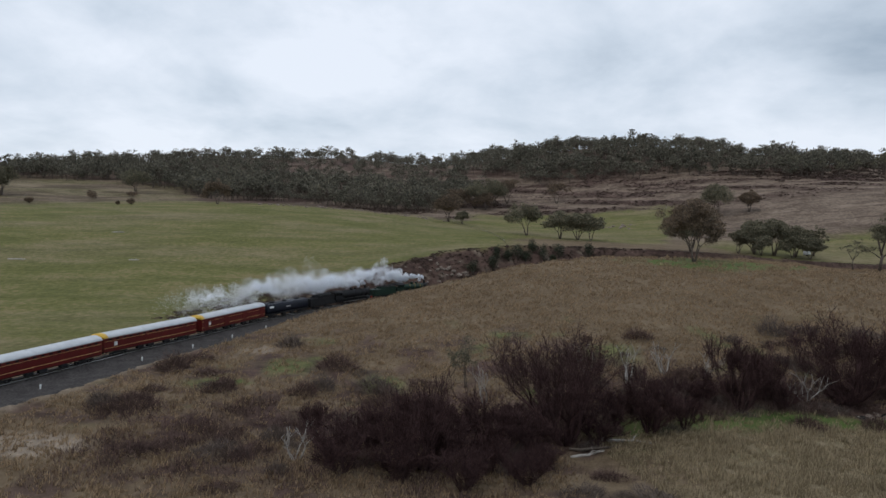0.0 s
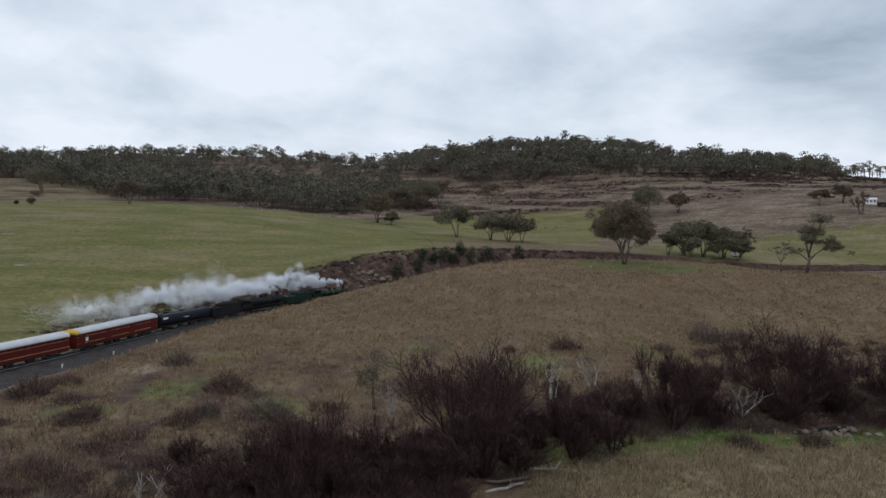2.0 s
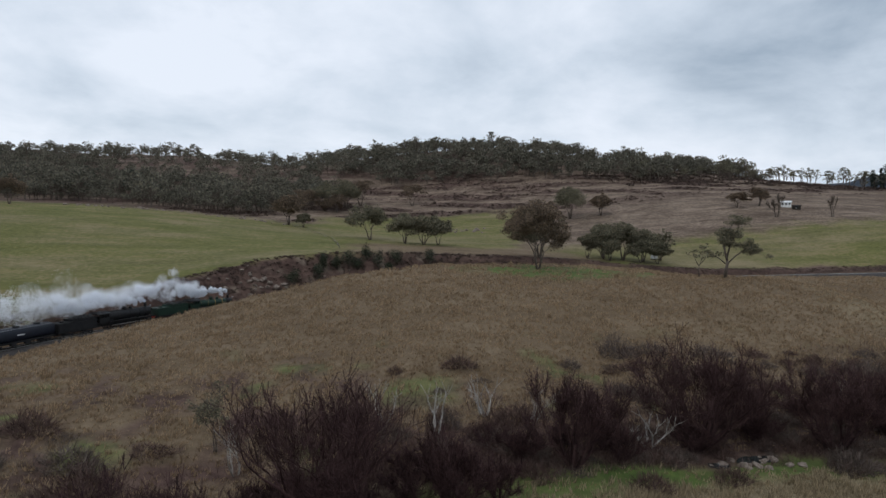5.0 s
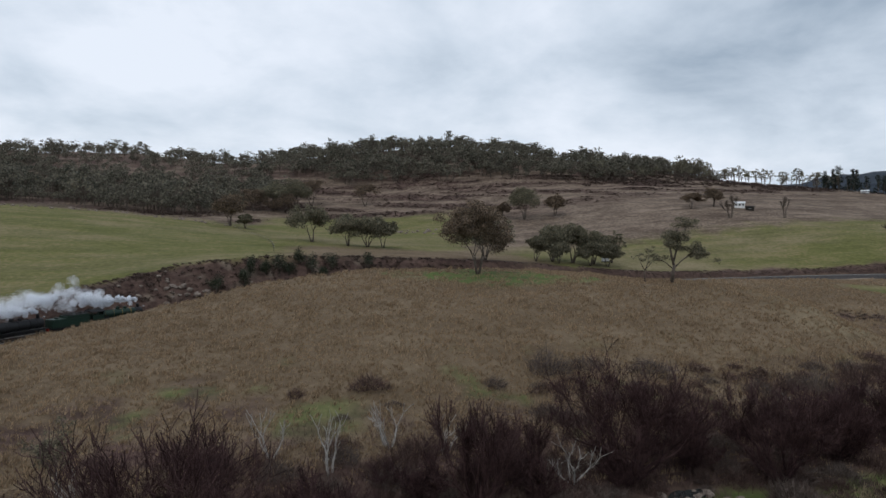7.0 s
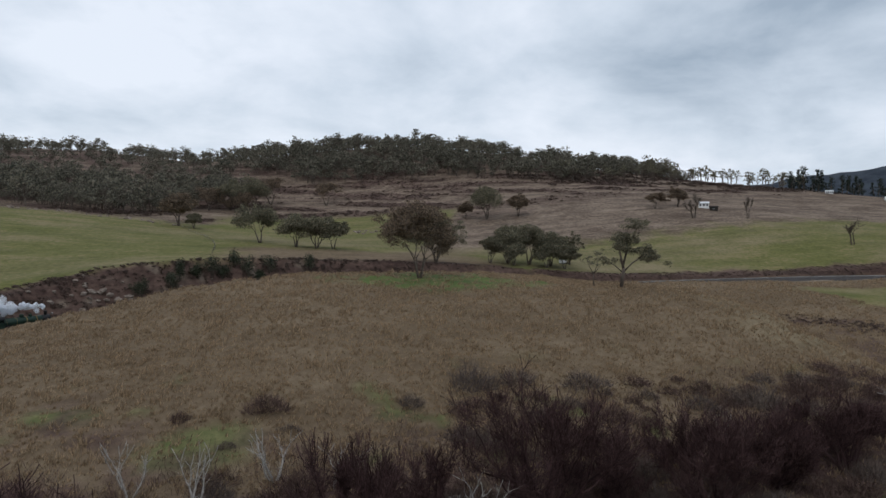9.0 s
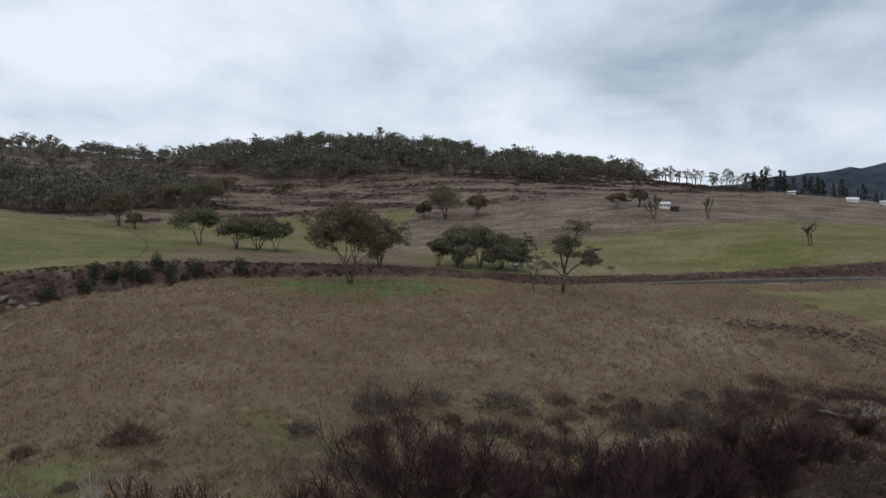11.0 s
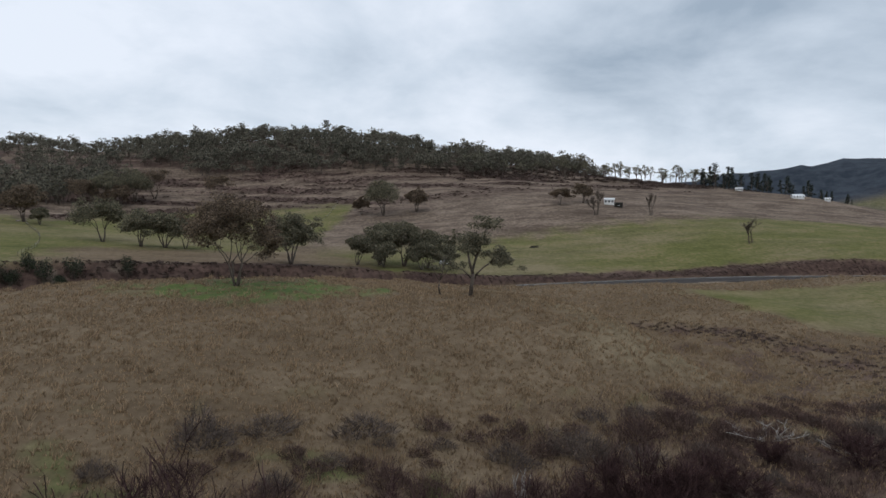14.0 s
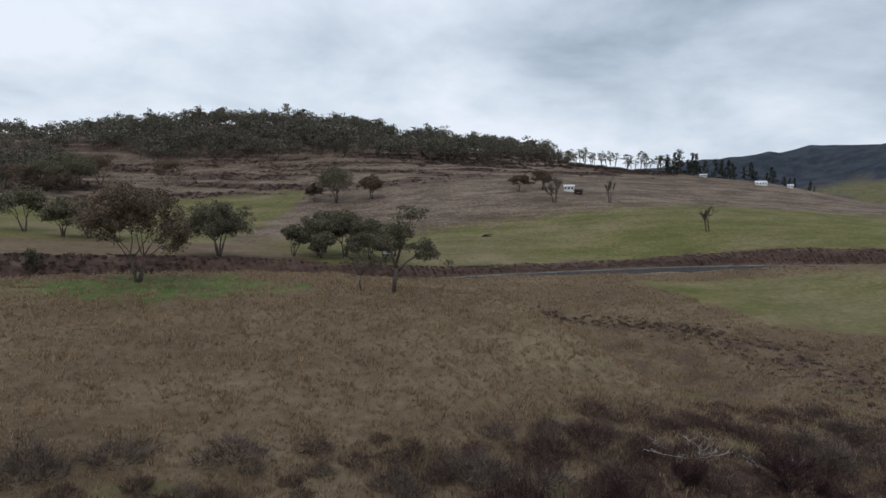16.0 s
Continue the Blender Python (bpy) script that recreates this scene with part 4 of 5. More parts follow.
# ---- trees ----
BIG = "spreading gum with several trunks and brown-tipped crown"
gum_tree("gum_tree", BIG, 70.8, 193.9, 18.0, 19.5, 11, RUST_LEAF, trunks=4, clump=0.074, leaves=80, leaf_size=0.34, thick=0.015, density=0.9, base=0.33, flare=(0.25, 0.55))
limbed_gum("gum_tree", "tall open gum with bare trunk and low side limb", 112.0, 176.6, 16.5, -20, 26, GUM_LEAF,
           [([(0, 0), (0.01, 0.14), (0.03, 0.27)], 1.0, 0.8, 0, 0), ([(0.03, 0.25), (-0.02, 0.42), (-0.05, 0.62)], 0.75, 0.35, 20, 0.09), ([(0.02, 0.30), (0.08, 0.52), (0.05, 0.72)], 0.6, 0.3, 18, 0.085),
            ([(0.07, 0.5), (0.16, 0.72), (0.19, 0.88)], 0.4, 0.22, 8, 0.055), ([(0.03, 0.22), (0.14, 0.34), (0.27, 0.42), (0.38, 0.43)], 0.5, 0.2, 16, 0.08), ([(0.01, 0.22), (-0.08, 0.30), (-0.14, 0.33)], 0.35, 0.15, 3, 0.04),
            ([(0.22, 0.40), (0.28, 0.46), (0.30, 0.50)], 0.3, 0.2, 5, 0.06)], 0.42, 0.072, 95, 0.31)
limbed_gum("gum_tree", "small thin gum with a flat crown beside a taller one", 107.0, 179.4, 8.6, -20, 31, GUM_LEAF,
           [([(0, 0), (-0.04, 0.2), (-0.02, 0.35)], 1.0, 0.7, 0, 0), ([(-0.02, 0.33), (-0.14, 0.55), (-0.22, 0.75)], 0.6, 0.25, 7, 0.11), ([(-0.02, 0.33), (0.06, 0.6), (0.06, 0.84)], 0.6, 0.25, 7, 0.11), ([(-0.02, 0.35), (0.14, 0.55), (0.22, 0.74)], 0.5, 0.2, 6, 0.1)], 0.17, 0.085, 34, 0.24)
gum_tree("gum_tree", "broad grey-green gum behind the grassy rise", 88.5, 246, 14.5, 18, 41, GUM_LEAF, clump=0.074, leaves=60, leaf_size=0.38, trunks=4, density=1.0, base=0.22, flare=(0.3, 0.6))
for k, (x, y, h, w) in enumerate(((109, 254, 9, 8), (117, 259, 12.5, 12), (125, 260, 14.5, 13), (132, 258, 12, 12), (121, 268, 13, 11), (128, 252, 8.5, 10), (116, 251, 7.5, 8), (135, 253, 8, 9))):
    gum_tree("gum_tree", "dense dark gum in a copse beside the line", x, y, h, w, 50 + k, GUM_LEAF, clump=0.11, leaves=44, leaf_size=0.42, trunks=3, density=1.0, base=0.1, flare=(0.2, 0.5))
gum_tree("gum_tree", "thin pale-trunked gum at the copse's edge", 141.5, 263, 12.5, 8, 61, GUM_LEAF, clump=0.09, leaves=40, leaf_size=0.38, density=0.6, fork=0.45)
FLAT_GUMS = [(37, 305, 15, 17, 0), (49, 289, 12, 15, 0), (56, 287, 11.5, 15, 0), (62, 289, 10, 12, 0), (154.5, 389, 18, 23, 0), (171, 386, 13, 14, 1), (146, 400, 10, 9, 1), (3, 367, 15, 16, 1), (10, 359, 7, 7, 0)]
SLOPE_GUMS = [(80, 487, 15, 18, 1), (22, 474, 19, 22, 0), (36, 484, 20, 24, 0), (46, 496, 18, 22, 1), (10, 470, 14, 17, 1), (29, 470, 12, 16, 1), (-120, 368, 14, 15, 1), (-199, 449, 17, 18, 0), (-252, 395, 17, 17, 0), (-262, 402, 14, 14, 1), (241, 366, 9, 13, 1), (256, 368, 11, 12, 1)]
for k, (x, y, h, w, lf) in enumerate(FLAT_GUMS + SLOPE_GUMS):
    gum_tree("gum_tree", "brownish gum standing in the paddock" if lf else "grey-green gum standing in the paddock", x, y, h, w, 70 + k, RUST_LEAF if lf else GUM_LEAF, clump=0.095, leaves=34, leaf_size=0.52, trunks=2 + k % 3, density=0.6 if k > 17 else 1.0, base=0.2)
for x, y, h, w, sd in ((242.5, 335, 14, 10, 5), (266, 325, 12, 8, 6), (267, 265, 11.5, 8, 7)):
    bare_tree("dead_tree", "leafless grey-brown dead tree in the paddock", "dead tree", x, y, h, w, sd, BARK, 2, 4, 9, 0.09, 0.09, 0.034, 0.25, "dead paddock trees")

# dark bushes on the cutting's far bank
for k, (x, y, h, w) in enumerate(((9.5, 213, 4.6, 4.2), (15.7, 217, 4.4, 4.0), (17, 220.5, 5.0, 3.4), (24.5, 224, 4.2, 3.8), (27, 225.5, 3.4, 4), (33.3, 226.3, 5.2, 4.4), (38.6, 229.5, 4.6, 4.6), (49.5, 232.5, 4.9, 3.6), (21, 222.5, 3.4, 3.2), (36, 226, 3.0, 3.4), (30, 228.5, 4.4, 3.4))):
    leafy_bush("dark_bush", "dense dark green bush on the cutting bank", x, y, h * 1.3, w * 1.25, 200 + k, DARK_LEAF, "bushes on the cutting")
for k, (x, y, h, w) in enumerate(((-160, 355, 3.6, 5.2), (-168, 357, 2.2, 3), (-204, 403, 4.2, 8), (-215, 359, 3.6, 5.2), (-190, 425, 4, 9), (-214, 420, 4.5, 7))):
    leafy_bush("round_bush", "rounded brown bush on the green pasture", x, y, h, w, 230 + k, RUST_LEAF, "bushes on the pasture", leaf_size=0.4)

# leafless willows along the creek
WILLOW = "leafless dark red-brown willow with many stems by the creek"
TALL_WILLOWS = [(16, 89, 18.5, 21, 14, 12), (27.5, 90.5, 10.5, 9, 9, 15), (32.5, 91.5, 6, 6.5, 7, 14), (42.5, 97, 12, 11.5, 10, 16), (61.5, 103, 16, 22, 14, 14), (79, 101, 13, 16, 11, 18), (90, 105, 11, 13, 9, 18), (101, 106, 11, 13, 9, 18)]
LOW_WILLOWS = [(-2, 76, 12, 12, 10, 16), (-11, 71, 7.5, 11, 9, 18), (-1, 88, 6, 8, 8, 14), (51, 105, 7, 8, 7, 14), (112, 111, 5, 10, 8, 18), (131, 110, 4.5, 11, 8, 20), (72, 108, 9, 10, 8, 16), (6, 82, 10, 11, 9, 15)]
for k, (x, y, h, w, st, tw) in enumerate(TALL_WILLOWS + LOW_WILLOWS):
    bare_tree("willow", WILLOW, "willow", x, y, h, w, 300 + k, None, st, 4 if h > 9 else 3, tw + 2, 0.085 if h > 9 else 0.12, 0.032, 0.0205, 1.2, "creek willows", (2, 2, 3))

# thicket filling the gaps along the creek
rng = random.Random(21)
for k in range(20):
    x = -14 + 7.2 * k + rng.uniform(-3, 3)
    y = 94 + 0.14 * x + rng.uniform(-3, 7) - (10 if x < 5 else 0)
    bare_tree("creek_shrub", "leafless dark twiggy shrub in the creek thicket", "shrub", x, y, rng.uniform(2.5, 5.0), rng.uniform(5, 8), 340 + k, None, 8, 2, 22, 0.2, 0.04, 0.012, 0.9, "creek thicket")

for k, (x, y, h, w) in enumerate(((11, 86, 5.5, 8), (20, 88.5, 5, 8), (23.5, 93, 4.5, 7), (17, 97, 4.5, 8), (27, 97, 4, 7), (9, 92, 5, 7), (2.5, 91, 5, 8), (-4, 84.5, 5.5, 8), (0, 80, 6, 8), (-9, 79, 4.5, 8), (5, 76, 5.5, 8), (9, 72, 4.5, 7), (2, 69.5, 5, 8), (-4.5, 71, 5.5, 8), (11.5, 78.5, 4, 7), (37, 99, 5, 7), (48, 101, 4.5, 7), (70, 104, 5, 8), (85, 108, 5, 8), (97, 111, 5, 8))):
    bare_tree("creek_shrub", "leafless dark purple-brown shrub in the creek thicket", "shrub", x, y, h, w, 370 + k, None, 9, 3, 13, 0.17, 0.034, 0.013, 1.0, "creek thicket")

# pale dead wood
DEADWOOD = (("dead_tree", "bleached dead branches sprawling by the creek", 54, 101.5, 5.5, 7, 401, 4, 1.3), ("dead_tree", "pale dead sapling among the willows", 29, 107, 7, 5, 402, 3, 0.5), ("dead_tree", "bleached dead stems among the willows", 36, 111.5, 6, 6, 403, 4, 0.8),
            ("dead_tree", "broken grey snag with drooping limbs", 6, 102, 6, 6, 404, 3, 0.7), ("dead_tree", "pale dead twigs above the creek scrub", -16, 73.5, 4.5, 5.5, 405, 4, 0.8), ("dead_tree", "pale dead stems in the creek scrub", 42, 109.5, 5.5, 6, 406, 3, 0.7),
            ("dead_tree", "pale dead stems rising through the creek scrub", 23, 110.5, 6, 5, 410, 3, 0.5), ("dead_tree", "pale dead twigs in the creek scrub", 92, 116, 4, 4, 407, 3, 0.7), ("dead_tree", "fallen pale branches in a tangled heap", 126.4, 119, 2.6, 9, 408, 6, 2.4), ("dead_tree", "pale fallen limb lying in the scrub", 133, 113, 1.6, 8, 409, 3, 3.0))
for name, label, x, y, h, w, sd, st, fl in DEADWOOD:
    bare_tree(name, label, "dead wood", x, y, h, w, sd, PALE_BARK, st, 2, 4, 0.12, 0.045, 0.024, fl, "bleached dead wood", (2,))
gum_tree("sapling", "thin grey-green sapling beside the snag", 3.5, 106, 8.5, 5.5, 411, GUM_LEAF, clump=0.12, leaves=26, leaf_size=0.2, trunks=2, density=0.5, thick=0.014)

# still pools in the creek bed
WATER = bpy.data.materials.new("creek_water")
WATER.use_nodes = True
wb = WATER.node_tree.nodes["Principled BSDF"]
wb.inputs["Base Color"].default_value, wb.inputs["Roughness"].default_value = (0.03, 0.035, 0.035, 1), 0.04
wt = WATER.node_tree.nodes.new("ShaderNodeTexNoise"); wt.inputs["Scale"].default_value = 3.0
wp = WATER.node_tree.nodes.new("ShaderNodeBump"); wp.inputs["Strength"].default_value = 0.08
WATER.node_tree.links.new(wt.outputs["Fac"], wp.inputs["Height"]); WATER.node_tree.links.new(wp.outputs[0], wb.inputs["Normal"])
for k, (x, y, rx, ry) in enumerate(((7, 81, 2.6, 1.5), (66.5, 99, 2.4, 1.1), (60.5, 97.8, 1.6, 0.8))):
    g, q = Geo(), random.Random(k)
    ring = [(x + rx * math.cos(a) * q.uniform(0.75, 1.15), y + ry * math.sin(a) * q.uniform(0.75, 1.15)) for a in np.linspace(0, 6.28, 22, endpoint=False)]
    z = float(land(x, y)) + 0.14
    g.loft([[(a, b, z - 0.5) for a, b in ring], [(a, b, z) for a, b in ring]])
    tagged(g.make("water", WATER), "small still pool in the creek bed", "water", kind="structure")
for x, y, turn, ln in ((20.5, 86.5, 8, 9), (24, 88, -14, 7), (18, 84.5, 25, 5)):
    g, q = Geo(), random.Random(int(x * 7))
    g.tube([Vector((ln * (k / 6 - 0.5), q.uniform(-0.25, 0.25), 0.2 + q.uniform(0, 0.12))) for k in range(7)], [0.16, 0.2, 0.19, 0.17, 0.14, 0.1, 0.05], 7)
    for b in range(3):
        o = ln * q.uniform(-0.2, 0.4)
        g.tube([Vector((o, 0, 0.25)), Vector((o + 0.5, q.uniform(-0.8, 0.8), 0.6)), Vector((o + 1.1, q.uniform(-1.4, 1.4), 0.8))], [0.08, 0.05, 0.02], 5)
    lg = empty("fallen_log", x, y, None, turn)
    part("wood", g, PALE_BARK if ln < 8 else BARK, lg, smooth_faces=True)
    tagged(lg, "grey fallen trunk with broken limbs by the creek", "log", "fallen logs")

# a haze of bare stalks between the willows
def undergrowth():
    r = np.random.RandomState(97)
    n = 240000
    x = r.uniform(-40, 165, n)
    mid = 99 + 0.09 * x - 18 * smooth(20, 2, x)
    y = mid + r.normal(size=n) * np.where(x < 20, 8.5, 6.5 + 0.03 * np.abs(x - 20)) + 7 * smooth(50, 110, x)
    keep = (y > 62) & (wobble(x, y, 12, 63) + 0.7 * r.normal(size=n) > 0.25) & ((y > 93 + 0.06 * x) | (x < 22)) & (y < 130 + 0.03 * x)
    x, y = x[keep][:90000], y[keep][:90000]
    n = len(x)
    root = np.stack([x, y, land(x, y) - 0.05], 1)
    tall = r.uniform(0.4, 1.3, (n, 1)) * np.clip(1 + 0.6 * wobble(x, y, 8, 64), 0.4, 2.0)[:, None]
    tip = root + np.concatenate([r.normal(size=(n, 2)) * 0.42, np.ones((n, 1))], 1) * tall
    g = Geo()
    np.random.seed(97)
    g.slivers(root, tip, 0.055)
    return g


HAZE = paint("purple_brown_bare_stalks", (0.044, 0.028, 0.026), (0.155, 0.102, 0.088), 0.3, 0.95, island=True)
tagged(undergrowth().make("creek_undergrowth", HAZE), "purple-brown bare stalks filling the creek thicket", "undergrowth", kind="stuff")

# low scrub mounds
SCRUB = paint("red_brown_scrub_stalks", (0.050, 0.032, 0.029), (0.150, 0.100, 0.084), 1.0, 0.95, island=True)
GREY_SCRUB = paint("grey_scrub_stalks", (0.07, 0.055, 0.048), (0.17, 0.135, 0.115), 1.0, 0.95, island=True)
moulds = []
for k in range(5):
    me = scrub_mesh("scrub", 500 + k, 700, 1.0 + 0.15 * k).make("scrub_bush", SCRUB if k < 3 else GREY_SCRUB)
    moulds.append(me)
rng = random.Random(9)
spots = [(-42, 107), (-40, 112), (-17, 110), (-10.5, 102), (-13, 108), (-36, 104), (-8, 97), (-20, 97), (80, 131), (70, 133), (88, 131), (100, 124), (122, 122), (108, 120), (63, 131), (115, 118), (94, 119), (137, 113), (142, 118)] + [(58 + 1.25 * k, 119 + 9 * math.sin(k * 2.4) + 0.02 * k) for k in range(72)]
while len(spots) < 350:
    x, y = rng.uniform(-45, 160), rng.uniform(62, 138)
    if rng.random() < 0.45:
        y = 97 + 0.07 * x - (13 if x < 12 else 0) + rng.gauss(0, 6)
    if (y < 91 and x > 24) or y > 124 + 0.08 * x or (x < 20 and y > 100 and rng.random() < 0.75):
        continue
    if float(wobble(np.array(x), np.array(y), 30, 61)) + rng.uniform(-0.8, 0.8) > 0.0:
        spots.append((x, y))
for k, (x, y) in enumerate(spots):
    m = pose(x, y, float(land(x, y)) - 0.05, 0, 0, rng.uniform(0, 360))
    ob = moulds[k] if k < 5 else copy_thing(moulds[k % 5], m)
    s = rng.uniform(0.8, 2.3) * (1.25 if k < 15 else 1)
    ob.matrix_world = m @ Matrix.Diagonal((s * rng.uniform(0.9, 1.4), s * rng.uniform(0.9, 1.4), s * rng.choice((0.6, 0.8, 1.0, 1.5)), 1))
    tagged(ob, "low tangled red-brown scrub bush" if k % 5 < 3 else "low tangled grey-brown scrub bush", "scrub bush", "creek scrub")

# ---- woods on the hills ----


def small_tree(seed, tall, wide, clumps, blades, blade, low=0.42, cone=False):
    """A whole woodland tree as plain arrays of triangles: trunk first, then leaf clumps."""
    r = np.random.RandomState(seed)
    g, w = Geo(), Geo()
    np.random.seed(seed)
    lean = r.uniform(-0.1, 0.1, 2) * tall
    w.tube([(0, 0, -0.6), (lean[0] * 0.5, lean[1] * 0.5, tall * 0.4), (lean[0], lean[1], tall * 0.8)], [0.022 * tall, 0.015 * tall, 0.006 * tall], 4, False)
    for k in range(clumps):
        a, q = r.uniform(0, 6.28), wide * 0.5 * math.sqrt(r.rand()) * 0.8
        dome = math.sqrt(max(0.0, 1 - (q / (wide * 0.46)) ** 2))
        h = tall * (low + (0.93 - low) * (0.25 + 0.75 * dome) * r.uniform(0.62, 1.0))
        if cone:
            h = tall * (0.12 + 0.86 * (k + 0.5) / clumps)
            q *= 1.25 * (1 - h / tall) + 0.06
        c = np.array([q * math.cos(a) + lean[0], q * math.sin(a) + lean[1], h])
        w.tube([(lean[0] * 0.5, lean[1] * 0.5, tall * r.uniform(0.25, 0.5)), tuple(c)], [0.009 * tall, 0.003 * tall], 3, False)
        s = wide * r.uniform(0.13, 0.24)
        g.leaves(c, (s, s, s * 0.5), blades, blade, 0.15)
    return w, g


def scatter(name, mat, wood, label, places, kinds):
    """Many woodland trees as one mesh for the leaves and one for the stems."""
    for which, m in ((1, mat), (0, wood)):
        allv, allf, base = [], [], 0
        for (x, y, z, turn, sc, kind) in places:
            geo = kinds[kind][which]
            if geo is None:
                continue
            v, f = geo
            c, s = math.cos(turn), math.sin(turn)
            q = np.stack([v[:, 0] * c - v[:, 1] * s, v[:, 0] * s + v[:, 1] * c, v[:, 2]], 1) * sc + (x, y, z)
            allv.append(q)
            allf.append(f + base)
            base += len(v)
        ob = mesh_object(name if which else name + "_trunks", np.vstack(allv), np.vstack(allf), m, None, False)
        tagged(ob, label if which else "grey trunks and limbs of the " + label, "woodland", kind="stuff")


kinds = []
for k in range(8):
    w, g = small_tree(600 + k, 10.5 + 1.2 * (k % 4), 11 + 0.9 * (k % 3), 13 + k % 4, 12, 0.95, 0.12)
    kinds.append((w.arrays(), g.arrays()))
EDGE_X = [-700, -330, -243, -187, -135, -114, -62, -27, 0, 20, 50, 63, 100, 134, 173, 221, 255, 330, 420]
EDGE_Y = [470, 500, 505, 478, 402, 410, 398, 400, 440, 505, 535, 548, 540, 531, 521, 492, 478, 520, 560]
rng = random.Random(14)
places, tries = [], 0
while len(places) < 5200 and tries < 110000:
    tries += 1
    x, y = rng.uniform(-700, 400), rng.uniform(385, 930)
    deep = y - np.interp(x, EDGE_X, EDGE_Y) - rng.uniform(0, 14)
    if deep < 0 or (x > 250 and deep > 90):
        continue
    bare = float(wobble(np.array(x), np.array(y), 130, 71))
    if bare > 0.75 and 0 < x < 120 and y < 570 and rng.random() < 0.85:
        continue
    if math.hypot((x + 205) / 60, (y - 840) / 35) < 1 or rng.random() > (1.0 if deep < 70 else 0.6 if deep < 180 else 0.26) * (1 if x > -330 else 0.6):
        continue
    if math.hypot((x - 40) / 24, (y - 560) / 30) < 1:
        continue
    places.append((x, y, 0.0, rng.uniform(0, 6.28), rng.choice((0.45, 0.6, 0.75, 0.9, 1.0, 1.25)) * rng.uniform(0.8, 1.2) * (1 if deep < 140 else 0.85), rng.randrange(8)))
pl = np.array(places)
pl[:, 2] = land(pl[:, 0], pl[:, 1]) - 0.3
scatter("hill_woods", FOREST_LEAF, BARK, "grey-green gum woodland covering the hills", [(a, b, c, d, e, int(f)) for a, b, c, d, e, f in pl], kinds)

# low scrub on the open slope
kinds = []
for k in range(4):
    g = Geo()
    np.random.seed(690 + k)
    for b in range(3):
        g.leaves((np.random.uniform(-1, 1), np.random.uniform(-0.6, 0.6), 0.5), (1.3, 1.1, 0.6), 11, 0.6, 0.2)
    kinds.append((None, g.arrays()))
SLOPE = leafy("rust_brown_slope_scrub", (0.043, 0.030, 0.025), (0.128, 0.088, 0.070), 0.05)


def slope_scrub():
    r = np.random.RandomState(91)
    x, y = r.uniform(-60, 470, 30000), r.uniform(395, 560, 30000)
    z = land(x, y)
    m = (zones(x, y, z, np.full(x.shape, 99.0), np.ones(x.shape))["scrub"] > r.uniform(0.3, 0.8, x.shape)) & (y < np.interp(x, EDGE_X, EDGE_Y) + 30)
    x, y, z = x[m][:9000], y[m][:9000], z[m][:9000]
    return [(a, b, c, t, s, int(q)) for a, b, c, t, s, q in zip(x, y, z, r.uniform(0, 6.28, len(x)), r.uniform(0.2, 0.55, len(x)) * (1 + (r.rand(len(x)) < 0.12)), r.randint(0, 4, len(x)))]


def bank_scrub():
    r = np.random.RandomState(92)
    i = np.interp(r.uniform(S0 + 25, S0 + 440, 9000), TRACK_S, np.arange(len(TRACK_S))).astype(int)
    o = -r.uniform(4.6, 5 + 13 * smooth(110, 60, TRACK[i, 0]) + 7 * smooth(60, 110, TRACK[i, 0]), len(i))
    x, y = TRACK[i, 0] + LINE_SIDE[i, 0] * o, TRACK[i, 1] + LINE_SIDE[i, 1] * o
    return list(zip(x, y, land(x, y) - 0.1, r.uniform(0, 6.28, len(i)), (0.12 + 0.55 * r.rand(len(i)) ** 2.2) * (1 - 0.45 * smooth(60, 110, x)), r.randint(0, 4, len(i))))


def scatter_low(name, label, spots):
    allv, allf, base = [], [], 0
    for x, y, z, turn, sc, kind in spots:
        v, f = kinds[kind][1]
        c, s = math.cos(turn), math.sin(turn)
        allv.append(np.stack([v[:, 0] * c - v[:, 1] * s, v[:, 0] * s + v[:, 1] * c, v[:, 2]], 1) * sc + (x, y, z))
        allf.append(f + base)
        base += len(v)
    tagged(mesh_object(name, np.vstack(allv), np.vstack(allf), SLOPE, None, False), label, "scrub", kind="stuff")


scatter_low("slope_scrub", "rust-brown low scrub in lines across the slope", slope_scrub())
r = np.random.RandomState(93)
dy = r.uniform(118, 205, 900)
dx = np.interp(dy, DITCH[1], DITCH[0]) + r.normal(size=900) * np.interp(dy, [118, 150, 175, 205], [12, 8, 2.5, 2.0])
scatter_low("ditch_scrub", "dark brown rushes along a ditch", list(zip(dx, dy, land(dx, dy) - 0.1, r.uniform(0, 6.28, 900), r.uniform(0.15, 0.45, 900), r.randint(0, 4, 900))))
scatter_low("bank_scrub", "dark brown low scrub covering the cutting bank", bank_scrub())

r = np.random.RandomState(94)
rx = np.concatenate([r.uniform(225, 470, 420), r.uniform(440, 600, 260)])
ry = 480 + (rx - 250) * 0.07 + r.uniform(-10, 45, len(rx)) - np.maximum(0, rx - 470) * 0.16
scatter_low("ridge_scrub", "dark low scrub along the ridge", list(zip(rx, ry, land(rx, ry) - 0.2, r.uniform(0, 6.28, len(rx)), r.uniform(0.6, 2.0, len(rx)), r.randint(0, 4, len(rx)))))

